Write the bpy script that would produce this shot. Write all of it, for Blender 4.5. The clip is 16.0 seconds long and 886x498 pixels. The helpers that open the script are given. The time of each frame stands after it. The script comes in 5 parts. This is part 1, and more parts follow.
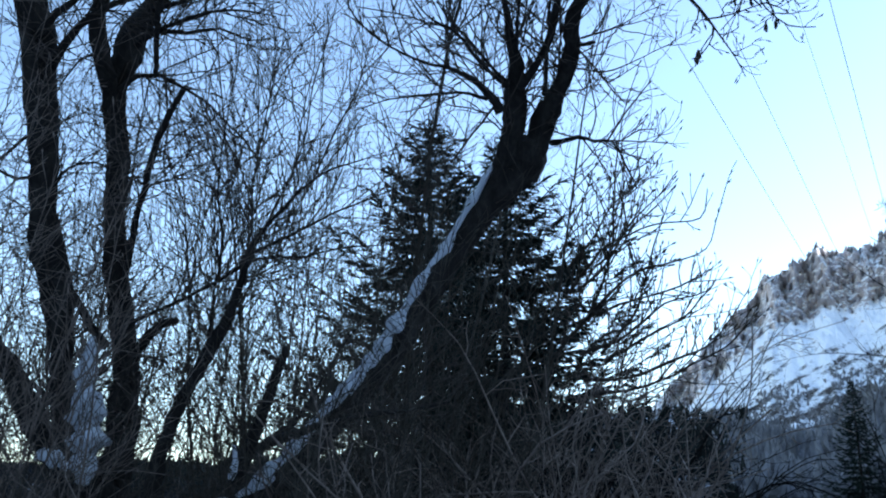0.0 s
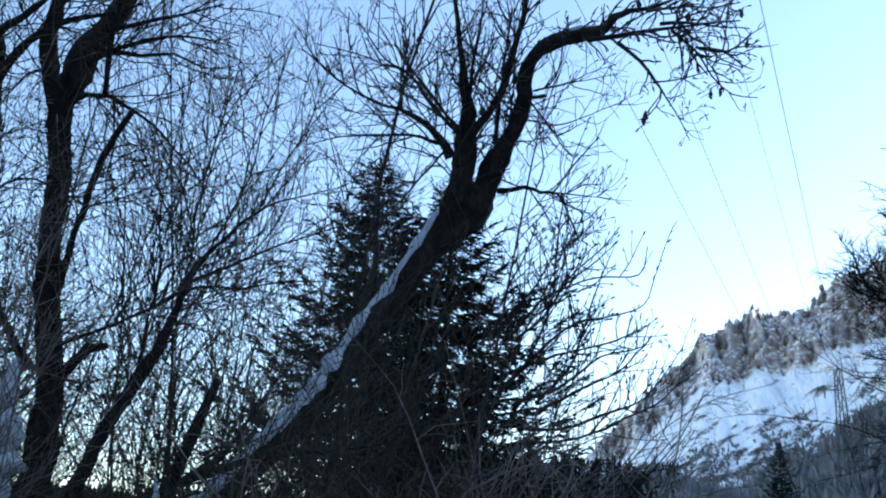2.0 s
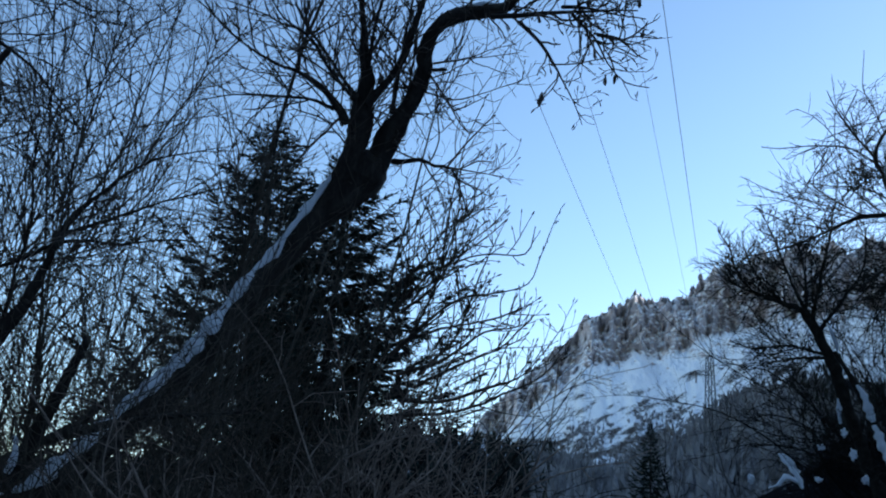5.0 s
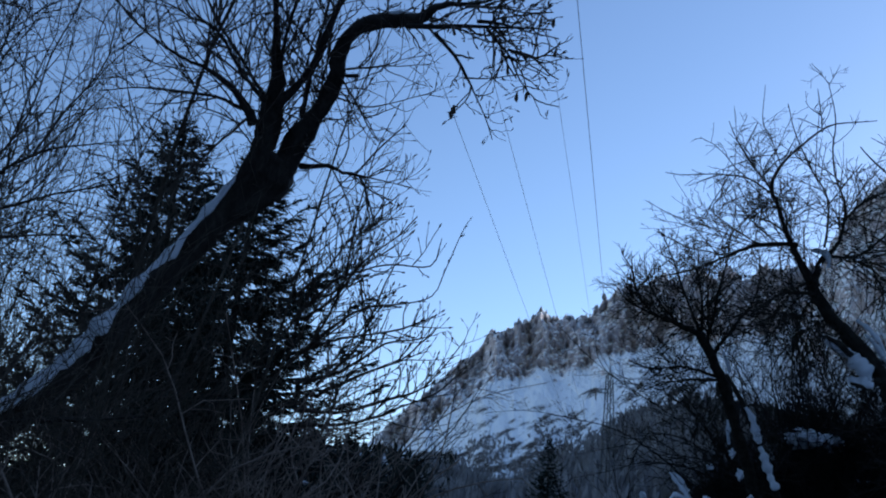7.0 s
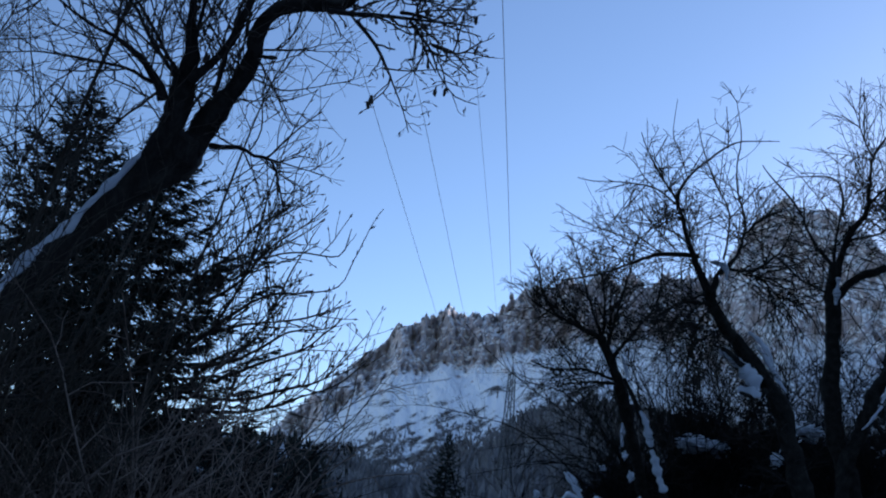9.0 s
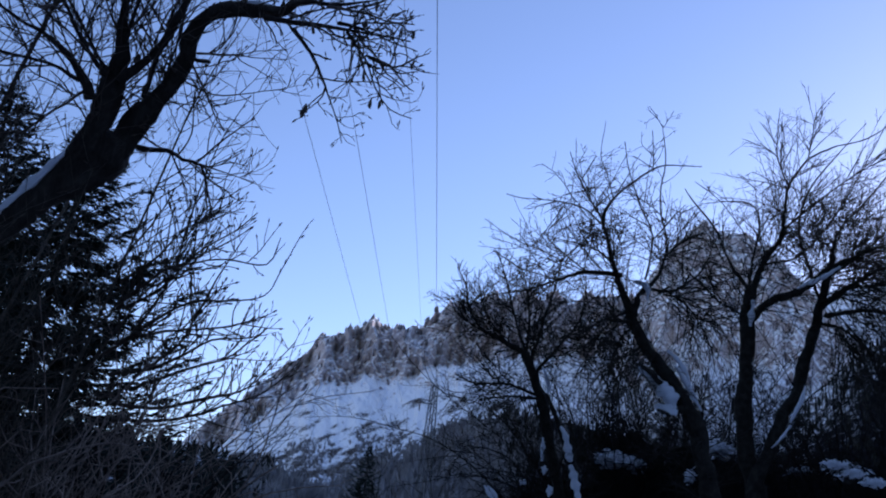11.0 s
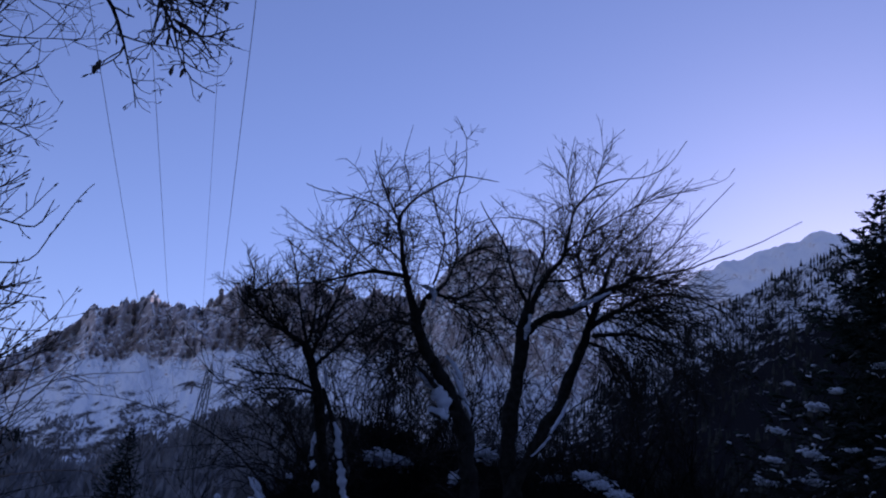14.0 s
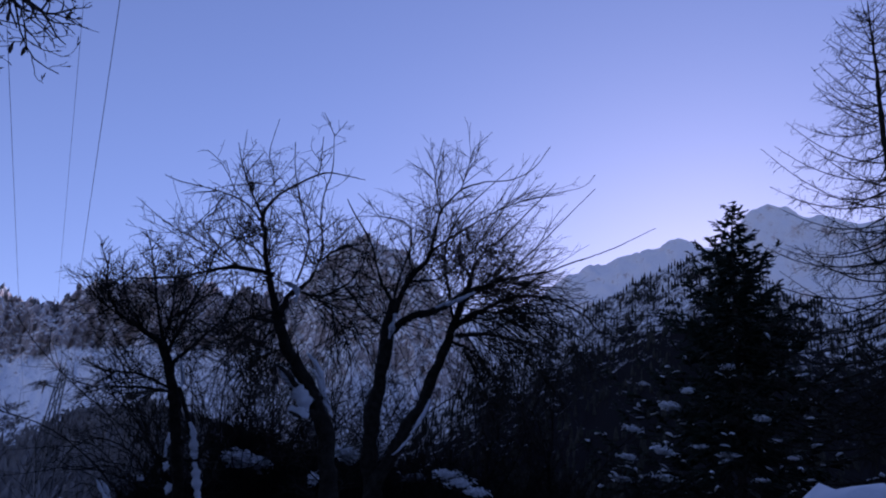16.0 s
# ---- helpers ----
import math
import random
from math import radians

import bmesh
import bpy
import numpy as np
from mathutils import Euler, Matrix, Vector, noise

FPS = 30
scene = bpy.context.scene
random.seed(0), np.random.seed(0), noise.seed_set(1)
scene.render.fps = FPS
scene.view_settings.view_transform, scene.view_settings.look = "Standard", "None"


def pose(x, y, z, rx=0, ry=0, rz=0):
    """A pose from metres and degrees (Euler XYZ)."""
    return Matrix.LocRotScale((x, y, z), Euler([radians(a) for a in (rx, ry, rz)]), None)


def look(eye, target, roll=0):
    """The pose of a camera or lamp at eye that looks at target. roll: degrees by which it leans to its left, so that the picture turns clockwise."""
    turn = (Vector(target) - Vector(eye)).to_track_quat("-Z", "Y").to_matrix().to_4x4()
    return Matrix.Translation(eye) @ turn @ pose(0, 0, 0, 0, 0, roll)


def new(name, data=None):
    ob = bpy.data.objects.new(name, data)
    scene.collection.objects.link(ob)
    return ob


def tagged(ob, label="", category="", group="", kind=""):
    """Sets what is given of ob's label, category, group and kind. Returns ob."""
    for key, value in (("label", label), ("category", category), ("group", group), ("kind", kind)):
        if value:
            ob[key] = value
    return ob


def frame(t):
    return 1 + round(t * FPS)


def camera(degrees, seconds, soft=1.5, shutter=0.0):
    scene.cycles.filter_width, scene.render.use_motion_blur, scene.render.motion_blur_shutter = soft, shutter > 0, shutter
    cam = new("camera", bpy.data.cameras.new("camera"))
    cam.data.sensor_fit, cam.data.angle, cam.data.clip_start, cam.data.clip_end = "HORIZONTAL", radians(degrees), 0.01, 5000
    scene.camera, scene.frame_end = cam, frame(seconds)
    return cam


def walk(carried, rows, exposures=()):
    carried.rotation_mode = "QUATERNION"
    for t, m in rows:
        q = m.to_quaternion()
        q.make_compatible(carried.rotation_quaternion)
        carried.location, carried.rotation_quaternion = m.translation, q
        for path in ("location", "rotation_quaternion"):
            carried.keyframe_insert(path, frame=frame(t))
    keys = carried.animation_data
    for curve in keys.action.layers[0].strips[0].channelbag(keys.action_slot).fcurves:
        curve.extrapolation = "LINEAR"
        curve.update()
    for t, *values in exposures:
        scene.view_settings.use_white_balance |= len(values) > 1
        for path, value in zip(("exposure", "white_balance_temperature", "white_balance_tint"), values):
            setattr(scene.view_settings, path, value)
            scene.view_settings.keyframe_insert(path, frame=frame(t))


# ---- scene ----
cam = camera(53.2, 16.0, soft=2.05)
walk(cam, [
    (0.0, pose(0.000, 0.000, 1.600, 107.29, -0.93, -0.29)),
    (0.5, pose(0.004, -0.002, 1.599, 107.91, -1.57, -0.25)),
    (1.0, pose(0.004, 0.001, 1.600, 108.28, -2.73, -1.39)),
    (1.5, pose(0.008, 0.005, 1.607, 109.08, -2.69, -2.80)),
    (2.0, pose(0.019, -0.009, 1.609, 110.09, -3.26, -4.81)),
    (2.5, pose(0.031, -0.008, 1.610, 109.88, -4.04, -6.93)),
    (3.0, pose(0.039, -0.005, 1.616, 109.30, -4.11, -8.08)),
    (3.5, pose(0.052, 0.008, 1.615, 108.66, -3.99, -9.37)),
    (4.0, pose(0.054, 0.008, 1.610, 108.71, -4.02, -10.34)),
    (6.5, pose(0.095, 0.045, 1.621, 109.41, -4.65, -16.86)),
    (7.0, pose(0.111, 0.061, 1.631, 110.00, -4.80, -18.74)),
    (7.5, pose(0.117, 0.068, 1.633, 110.33, -5.06, -20.41)),
    (8.0, pose(0.124, 0.080, 1.642, 110.39, -5.28, -22.02)),
    (8.5, pose(0.131, 0.087, 1.641, 109.91, -5.74, -23.68)),
    (9.0, pose(0.137, 0.089, 1.644, 110.20, -6.00, -25.29)),
    (11.5, pose(0.106, 0.071, 1.641, 111.75, -6.37, -32.49)),
    (12.0, pose(0.110, 0.064, 1.648, 112.00, -6.74, -34.75)),
    (12.5, pose(0.116, 0.076, 1.653, 112.47, -6.38, -35.96)),
    (13.0, pose(0.117, 0.087, 1.662, 112.97, -6.24, -39.37)),
    (13.5, pose(0.131, 0.106, 1.670, 112.98, -6.85, -42.65)),
    (14.0, pose(0.147, 0.120, 1.679, 112.82, -7.18, -45.28)),
    (14.5, pose(0.182, 0.133, 1.691, 112.96, -6.62, -48.52)),
    (15.0, pose(0.198, 0.104, 1.691, 113.65, -6.05, -51.04)),
    (15.5, pose(0.216, 0.072, 1.686, 114.01, -5.90, -52.22)),
    (16.0, pose(0.228, 0.073, 1.686, 113.68, -5.16, -53.43)),
], exposures=[
    (0.0, 2.25, 6500, 8), (2.1, 2.25, 6500, 8), (2.8, 1.72, 6250, 5), (4.0, 1.65, 6200, 4), (7.2, 1.02, 5750, 12), (9.0, 1.02, 5750, 14), (11.5, 1.12, 5800, 28), (12.5, 1.04, 5750, 32), (12.9, 0.45, 5600, 38), (16.0, 0.42, 5600, 45),
])

# world and light: a clear winter sky, the sun low behind the range to the right
SUN_AZ, SUN_EL = 70.0, 18.0
world = bpy.data.worlds.new("winter_sky")
scene.world = world
world.use_nodes = True
wn = world.node_tree.nodes
sky = wn.new("ShaderNodeTexSky")
sky.sky_type = "NISHITA"
sky.sun_disc = False
sky.sun_elevation = radians(SUN_EL)
sky.sun_rotation = radians(SUN_AZ)
sky.altitude = 1000
sky.air_density = 1.0
sky.dust_density = 0.4
sky.ozone_density = 1.5
world.node_tree.links.new(sky.outputs[0], wn["Background"].inputs[0])
wn["Background"].inputs[1].default_value = 0.1
sun = new("sun", bpy.data.lights.new("sun", "SUN"))
sun.data.energy, sun.data.angle, sun.data.color = 3.0, radians(0.5), (1.0, 0.93, 0.83)
sun_way = Vector((math.sin(radians(SUN_AZ)) * math.cos(radians(SUN_EL)), math.cos(radians(SUN_AZ)) * math.cos(radians(SUN_EL)), math.sin(radians(SUN_EL))))
sun.matrix_world = look(sun_way * 400, (0, 0, 0))


# ---- materials ----
def material(name, stops, scale, rough=0.85, bump=0.4, fine=6.0, coord="Object", stretch=(1, 1, 1), distance=0.02, gloss=0.15):
    """A surface whose colour runs through stops along a noise of that scale, with a finer noise over it as relief."""
    m = bpy.data.materials.new(name)
    m.use_nodes = True
    n, l = m.node_tree.nodes, m.node_tree.links
    b = n["Principled BSDF"]
    b.inputs["Roughness"].default_value = rough
    b.inputs["Specular IOR Level"].default_value = gloss
    tc, mp = n.new("ShaderNodeTexCoord"), n.new("ShaderNodeMapping")
    mp.inputs["Scale"].default_value = stretch
    l.new(tc.outputs[coord], mp.inputs["Vector"])
    big, small = n.new("ShaderNodeTexNoise"), n.new("ShaderNodeTexNoise")
    big.inputs["Scale"].default_value, big.inputs["Detail"].default_value = scale, 5
    small.inputs["Scale"].default_value, small.inputs["Detail"].default_value = scale * fine, 4
    mix = n.new("ShaderNodeMath")
    mix.operation = "MULTIPLY_ADD"
    mix.inputs[1].default_value = 0.35
    for t in (big, small):
        l.new(mp.outputs[0], t.inputs["Vector"])
    l.new(small.outputs[0], mix.inputs[0])
    scaled = n.new("ShaderNodeMath")
    scaled.operation = "MULTIPLY"
    scaled.inputs[1].default_value = 0.65
    l.new(big.outputs[0], scaled.inputs[0])
    l.new(scaled.outputs[0], mix.inputs[2])
    ramp = n.new("ShaderNodeValToRGB")
    el = ramp.color_ramp.elements
    while len(el) < len(stops):
        el.new(0.5)
    for e, (p, c) in zip(el, stops):
        e.position, e.color = p, (*c, 1)
    l.new(mix.outputs[0], ramp.inputs[0])
    l.new(ramp.outputs[0], b.inputs["Base Color"])
    bp = n.new("ShaderNodeBump")
    bp.inputs["Strength"].default_value, bp.inputs["Distance"].default_value = bump, distance
    l.new(mix.outputs[0], bp.inputs["Height"])
    l.new(bp.outputs[0], b.inputs["Normal"])
    return m


BARK = material("dark_bark", [(0.3, (0.017, 0.0135, 0.011)), (0.5, (0.04, 0.033, 0.027)), (0.7, (0.075, 0.064, 0.052))], 9, 0.9, 0.9, 5, stretch=(1, 1, 0.35))
TWIG = material("brown_twig", [(0.35, (0.06, 0.046, 0.036)), (0.65, (0.13, 0.1, 0.078))], 6, 0.75, 0.2, 4)
BRAMBLE = material("dry_brown_stems", [(0.35, (0.13, 0.094, 0.074)), (0.65, (0.32, 0.245, 0.19))], 6, 0.75, 0.2, 4)
SHOOT = material("olive_shoot", [(0.35, (0.05, 0.04, 0.03)), (0.65, (0.12, 0.098, 0.07))], 6, 0.7, 0.2, 4)
APPLE = material("mossy_bark", [(0.3, (0.012, 0.01, 0.009)), (0.5, (0.027, 0.024, 0.019)), (0.7, (0.052, 0.048, 0.037))], 11, 0.92, 0.9, 5)
# stems taken near black: the gloom of hedge and undergrowth is in the colour
HEDGE = material("darkened_stems", [(0.3, (0.009, 0.0075, 0.007)), (0.5, (0.016, 0.014, 0.0125)), (0.7, (0.03, 0.026, 0.023))], 8, 0.95, 0.4, 5, gloss=0.05)
NEEDLE = material("spruce_needles", [(0.3, (0.009, 0.016, 0.012)), (0.7, (0.023, 0.036, 0.024))], 3, 0.7, 0.3, 8)
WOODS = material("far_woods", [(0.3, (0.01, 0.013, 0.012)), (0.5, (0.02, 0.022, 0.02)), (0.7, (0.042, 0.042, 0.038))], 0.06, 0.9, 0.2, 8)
# bare woods made paler and bluer: valley haze is put into the colour
BRUSH = material("hazy_bare_woods", [(0.3, (0.06, 0.06, 0.066)), (0.5, (0.14, 0.139, 0.15)), (0.7, (0.27, 0.267, 0.28))], 0.05, 0.9, 0.2, 8)
SNOW = material("settled_snow", [(0.3, (0.74, 0.77, 0.8)), (0.7, (0.86, 0.87, 0.88))], 5, 0.6, 0.5, 7, distance=0.03)
STEEL = material("galvanised_steel", [(0.3, (0.05, 0.055, 0.06)), (0.7, (0.1, 0.105, 0.11))], 2, 0.6, 0.1, 5)
CABLE = material("weathered_cable", [(0.3, (0.13, 0.135, 0.14)), (0.7, (0.19, 0.195, 0.2))], 0.5, 0.6, 0.1, 5)
GLASS = material("brown_insulator", [(0.3, (0.06, 0.03, 0.02)), (0.7, (0.09, 0.05, 0.03))], 2, 0.3, 0.1, 5)


def slope_material(name, rock_dark, rock_light, snow_bias, blotch, scrub=(0.01, 0.0105, 0.012)):
    """Mountain side: snow on what lies flat, bare rock on what is steep, dark scrub where the vertex value says."""
    m = bpy.data.materials.new(name)
    m.use_nodes = True
    n, l = m.node_tree.nodes, m.node_tree.links
    b = n["Principled BSDF"]
    b.inputs["Roughness"].default_value = 0.9
    b.inputs["Specular IOR Level"].default_value = 0.0
    tc = n.new("ShaderNodeTexCoord")

    def noise_at(scale, detail, stretch=(1, 1, 1)):
        mp, t = n.new("ShaderNodeMapping"), n.new("ShaderNodeTexNoise")
        mp.inputs["Scale"].default_value = stretch
        t.inputs["Scale"].default_value, t.inputs["Detail"].default_value, t.inputs["Roughness"].default_value = scale, detail, 0.65
        l.new(tc.outputs["Object"], mp.inputs["Vector"])
        l.new(mp.outputs[0], t.inputs["Vector"])
        return t.outputs[0]

    def maths(op, a, c, clamp=False):
        t = n.new("ShaderNodeMath")
        t.operation, t.use_clamp = op, clamp
        for k, v in enumerate((a, c)):
            if isinstance(v, (int, float)):
                t.inputs[k].default_value = v
            else:
                l.new(v, t.inputs[k])
        return t.outputs[0]

    geo, sep = n.new("ShaderNodeNewGeometry"), n.new("ShaderNodeSeparateXYZ")
    l.new(geo.outputs["Normal"], sep.inputs[0])
    coarse, grain, streak = noise_at(0.02, 6), noise_at(0.2, 9), noise_at(0.06, 7, (1, 1, 0.5))
    rock = n.new("ShaderNodeMix")
    rock.data_type = "RGBA"
    rock.inputs["A"].default_value, rock.inputs["B"].default_value = (*rock_dark, 1), (*rock_light, 1)
    l.new(maths("MULTIPLY_ADD", streak, 2.4, False), rock.inputs["Factor"])
    n[-1].inputs[2].default_value = -0.7
    flat = maths("ADD", sep.outputs[2], maths("MULTIPLY", maths("SUBTRACT", grain, 0.5), 2.4))
    flat = maths("ADD", flat, maths("MULTIPLY", maths("SUBTRACT", coarse, 0.5), 1.1))
    snow_f = maths("MULTIPLY", maths("SUBTRACT", flat, snow_bias), 4.0, True)
    mix1 = n.new("ShaderNodeMix")
    mix1.data_type = "RGBA"
    mix1.inputs["B"].default_value = (0.8, 0.82, 0.85, 1)
    l.new(snow_f, mix1.inputs["Factor"])
    l.new(rock.outputs["Result"], mix1.inputs["A"])
    att = n.new("ShaderNodeAttribute")
    att.attribute_name = "scrub"
    tuft = maths("ADD", noise_at(blotch, 6), maths("MULTIPLY", maths("SUBTRACT", noise_at(blotch * 5, 4, (1, 1, 0.5)), 0.5), 0.7))
    scrub_f = maths("MULTIPLY", maths("SUBTRACT", maths("ADD", att.outputs["Fac"], tuft), 1.0), 5.0, True)
    mix2 = n.new("ShaderNodeMix")
    mix2.data_type = "RGBA"
    mix2.inputs["B"].default_value = (*scrub, 1)
    l.new(scrub_f, mix2.inputs["Factor"])
    l.new(mix1.outputs["Result"], mix2.inputs["A"])
    l.new(mix2.outputs["Result"], b.inputs["Base Color"])
    bp = n.new("ShaderNodeBump")
    bp.inputs["Strength"].default_value, bp.inputs["Distance"].default_value = 0.5, 4.0
    l.new(grain, bp.inputs["Height"])
    l.new(bp.outputs[0], b.inputs["Normal"])
    return m


CLIFF = slope_material("snowy_cliff", (0.32, 0.285, 0.29), (0.6, 0.545, 0.55), 0.02, 0.19, (0.07, 0.062, 0.058))
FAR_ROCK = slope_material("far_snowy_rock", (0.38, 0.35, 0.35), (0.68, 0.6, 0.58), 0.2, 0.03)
HILL = slope_material("wooded_hill", (0.08, 0.075, 0.07), (0.2, 0.18, 0.17), 0.3, 0.06, (0.015, 0.015, 0.017))
GROUND = slope_material("snowy_ground", (0.08, 0.075, 0.07), (0.2, 0.18, 0.17), 0.0, 0.35)


# ---- building helpers ----
class Tubes:
    """Collects many tubes and blades into one mesh."""

    def __init__(self):
        self.v, self.f, self.n = [], [], 0

    def add(self, verts, quads):
        self.v.append(np.asarray(verts, float))
        self.f.append(np.asarray(quads, int) + self.n)
        self.n += len(verts)

    def tube(self, p, r, sides=3, knobs=0.0, rng=None, ridges=0.0):
        p, r = np.asarray(p, float), np.asarray(r, float)
        t = np.gradient(p, axis=0)
        t /= np.linalg.norm(t, axis=1)[:, None] + 1e-9
        way = np.abs(p[-1] - p[0])
        ref = np.zeros(3)
        ref[int(np.argmin(way))] = 1
        u = np.cross(t, ref)
        u /= np.linalg.norm(u, axis=1)[:, None] + 1e-9
        w = np.cross(t, u)
        a = np.arange(sides) * 2 * np.pi / sides
        rr = np.repeat(r[:, None], sides, 1)
        if knobs:
            rr = rr * (1 + knobs * (rng.random(rr.shape) - 0.5) * 2)
        if ridges:  # bark plates and burls that run on along the trunk
            z = np.arange(len(p))
            rr = rr * (1 + ridges * np.array([[noise.noise((math.cos(b) * 2.2 + p[0, 0], math.sin(b) * 2.2, k * 0.16)) + 0.6 * noise.noise((math.cos(b) * 6, math.sin(b) * 6 + p[0, 1], k * 0.3)) for b in a] for k in z]))
        ring = u[:, None] * np.cos(a)[None, :, None] + w[:, None] * np.sin(a)[None, :, None]
        v = (p[:, None] + rr[..., None] * ring).reshape(-1, 3)
        i = np.arange(len(p) - 1)[:, None] * sides
        j = np.arange(sides)[None]
        k = (j + 1) % sides
        q = np.stack([i + j, i + k, i + sides + k, i + sides + j], -1).reshape(-1, 4)
        self.add(v, q)
        if sides > 4:  # close both ends
            self.add(np.vstack([v[:sides], p[:1] - t[:1] * r[0] * 0.2]), [[sides, b2, b1, b1] for b1, b2 in zip(range(sides), list(range(1, sides)) + [0])])
            self.add(np.vstack([v[-sides:], p[-1:] + t[-1:] * r[-1] * 0.3]), [[sides, b1, b2, b2] for b1, b2 in zip(range(sides), list(range(1, sides)) + [0])])

    def batch(self, p, r, sides=3):
        """Many tubes of equally many points at once: p (tubes, points, 3), r (tubes, points)."""
        if not len(p):
            return
        m, n = r.shape
        t = np.gradient(p, axis=1)
        t /= np.linalg.norm(t, axis=2)[..., None] + 1e-9
        ref = np.eye(3)[np.argmin(np.abs(p[:, -1] - p[:, 0]), axis=1)][:, None]
        u = np.cross(t, ref)
        u /= np.linalg.norm(u, axis=2)[..., None] + 1e-9
        w = np.cross(t, u)
        a = np.arange(sides) * 2 * np.pi / sides
        ring = u[:, :, None] * np.cos(a)[:, None] + w[:, :, None] * np.sin(a)[:, None]
        v = p[:, :, None] + r[:, :, None, None] * ring
        i = np.arange(n - 1)[:, None] * sides
        j = np.arange(sides)[None]
        k = (j + 1) % sides
        q = np.stack([i + j, i + k, i + sides + k, i + sides + j], -1).reshape(1, -1, 4)
        self.add(v.reshape(-1, 3), (q + (np.arange(m) * n * sides)[:, None, None]).reshape(-1, 4))

    def mesh(self, name, mat, origin=(0, 0, 0), smooth=True):
        me = bpy.data.meshes.new(name)
        v = np.concatenate(self.v) - np.asarray(origin, float)
        f = np.concatenate(self.f)
        tri = f[:, 2] == f[:, 3]
        sizes = np.where(tri, 3, 4)
        flat = f[np.arange(4)[None, :] < sizes[:, None]]
        me.vertices.add(len(v))
        me.vertices.foreach_set("co", v.astype(np.float32).ravel())
        me.loops.add(len(flat))
        me.loops.foreach_set("vertex_index", flat.astype(np.int32))
        me.polygons.add(len(f))
        me.polygons.foreach_set("loop_start", np.r_[0, np.cumsum(sizes)[:-1]].astype(np.int32))
        me.update(calc_edges=True)
        me.polygons.foreach_set("use_smooth", np.full(len(f), smooth))
        me.materials.append(mat)
        return me


def part(name, tubes, mat, parent, label="", smooth=True):
    """One mesh under a thing; tubes are in world places."""
    ob = new(name, tubes.mesh(name, mat, parent.matrix_basis.translation, smooth))
    ob.parent = parent
    return tagged(ob, label)


def thing(name, place, label, category, group=""):
    ob = new(name)
    ob.empty_display_size = 0.2
    ob.location = place
    return tagged(ob, label, category, group)


def smooth_line(pts, step):
    """A soft curve through the given points (any columns), with points about every step metres."""
    pts = np.asarray(pts, float)
    if len(pts) == 2:
        n = max(2, int(np.linalg.norm(pts[1, :3] - pts[0, :3]) / step) + 1)
        s = np.linspace(0, 1, n)[:, None]
        return pts[0] * (1 - s) + pts[1] * s
    ext = np.vstack([2 * pts[0] - pts[1], pts, 2 * pts[-1] - pts[-2]])
    ext[0, 3:], ext[-1, 3:] = pts[0, 3:], pts[-1, 3:]
    out = []
    for k in range(1, len(ext) - 2):
        a, b, c, d = ext[k - 1:k + 3]
        n = max(2, int(np.linalg.norm(c[:3] - b[:3]) / step) + 1)
        s = np.linspace(0, 1, n, endpoint=False)[:, None]
        out.append(0.5 * (2 * b + (c - a) * s + (2 * a - 5 * b + 4 * c - d) * s**2 + (3 * b - a - 3 * c + d) * s**3))
    out.append(pts[-1:])
    return np.vstack(out)


def unit(v):
    return v / (np.linalg.norm(v) + 1e-9)


UP = np.array([0, 0, 1.0])


def ground_z(x, y):
    """The lie of the land: nearly flat ahead, a bank that climbs to the right, the valley beyond."""
    r = math.hypot(x, y) + 1e-6
    az = math.degrees(math.atan2(x, y))
    s = min(1, max(0, (az - 22) / 20)) if az > -90 else 0
    s = min(s, min(1, max(0, (150 - az) / 40))) if az > 110 else s
    s = s * s * (3 - 2 * s)
    near = (0.05 + 0.14 * s) * min(r, 55) ** 2 / (min(r, 55) + 2.5)
    return near + 0.03 * max(0, min(r, 250) - 55) + 0.08 * noise.noise((x * 0.4, y * 0.4, 0)) * min(1, r / 6)


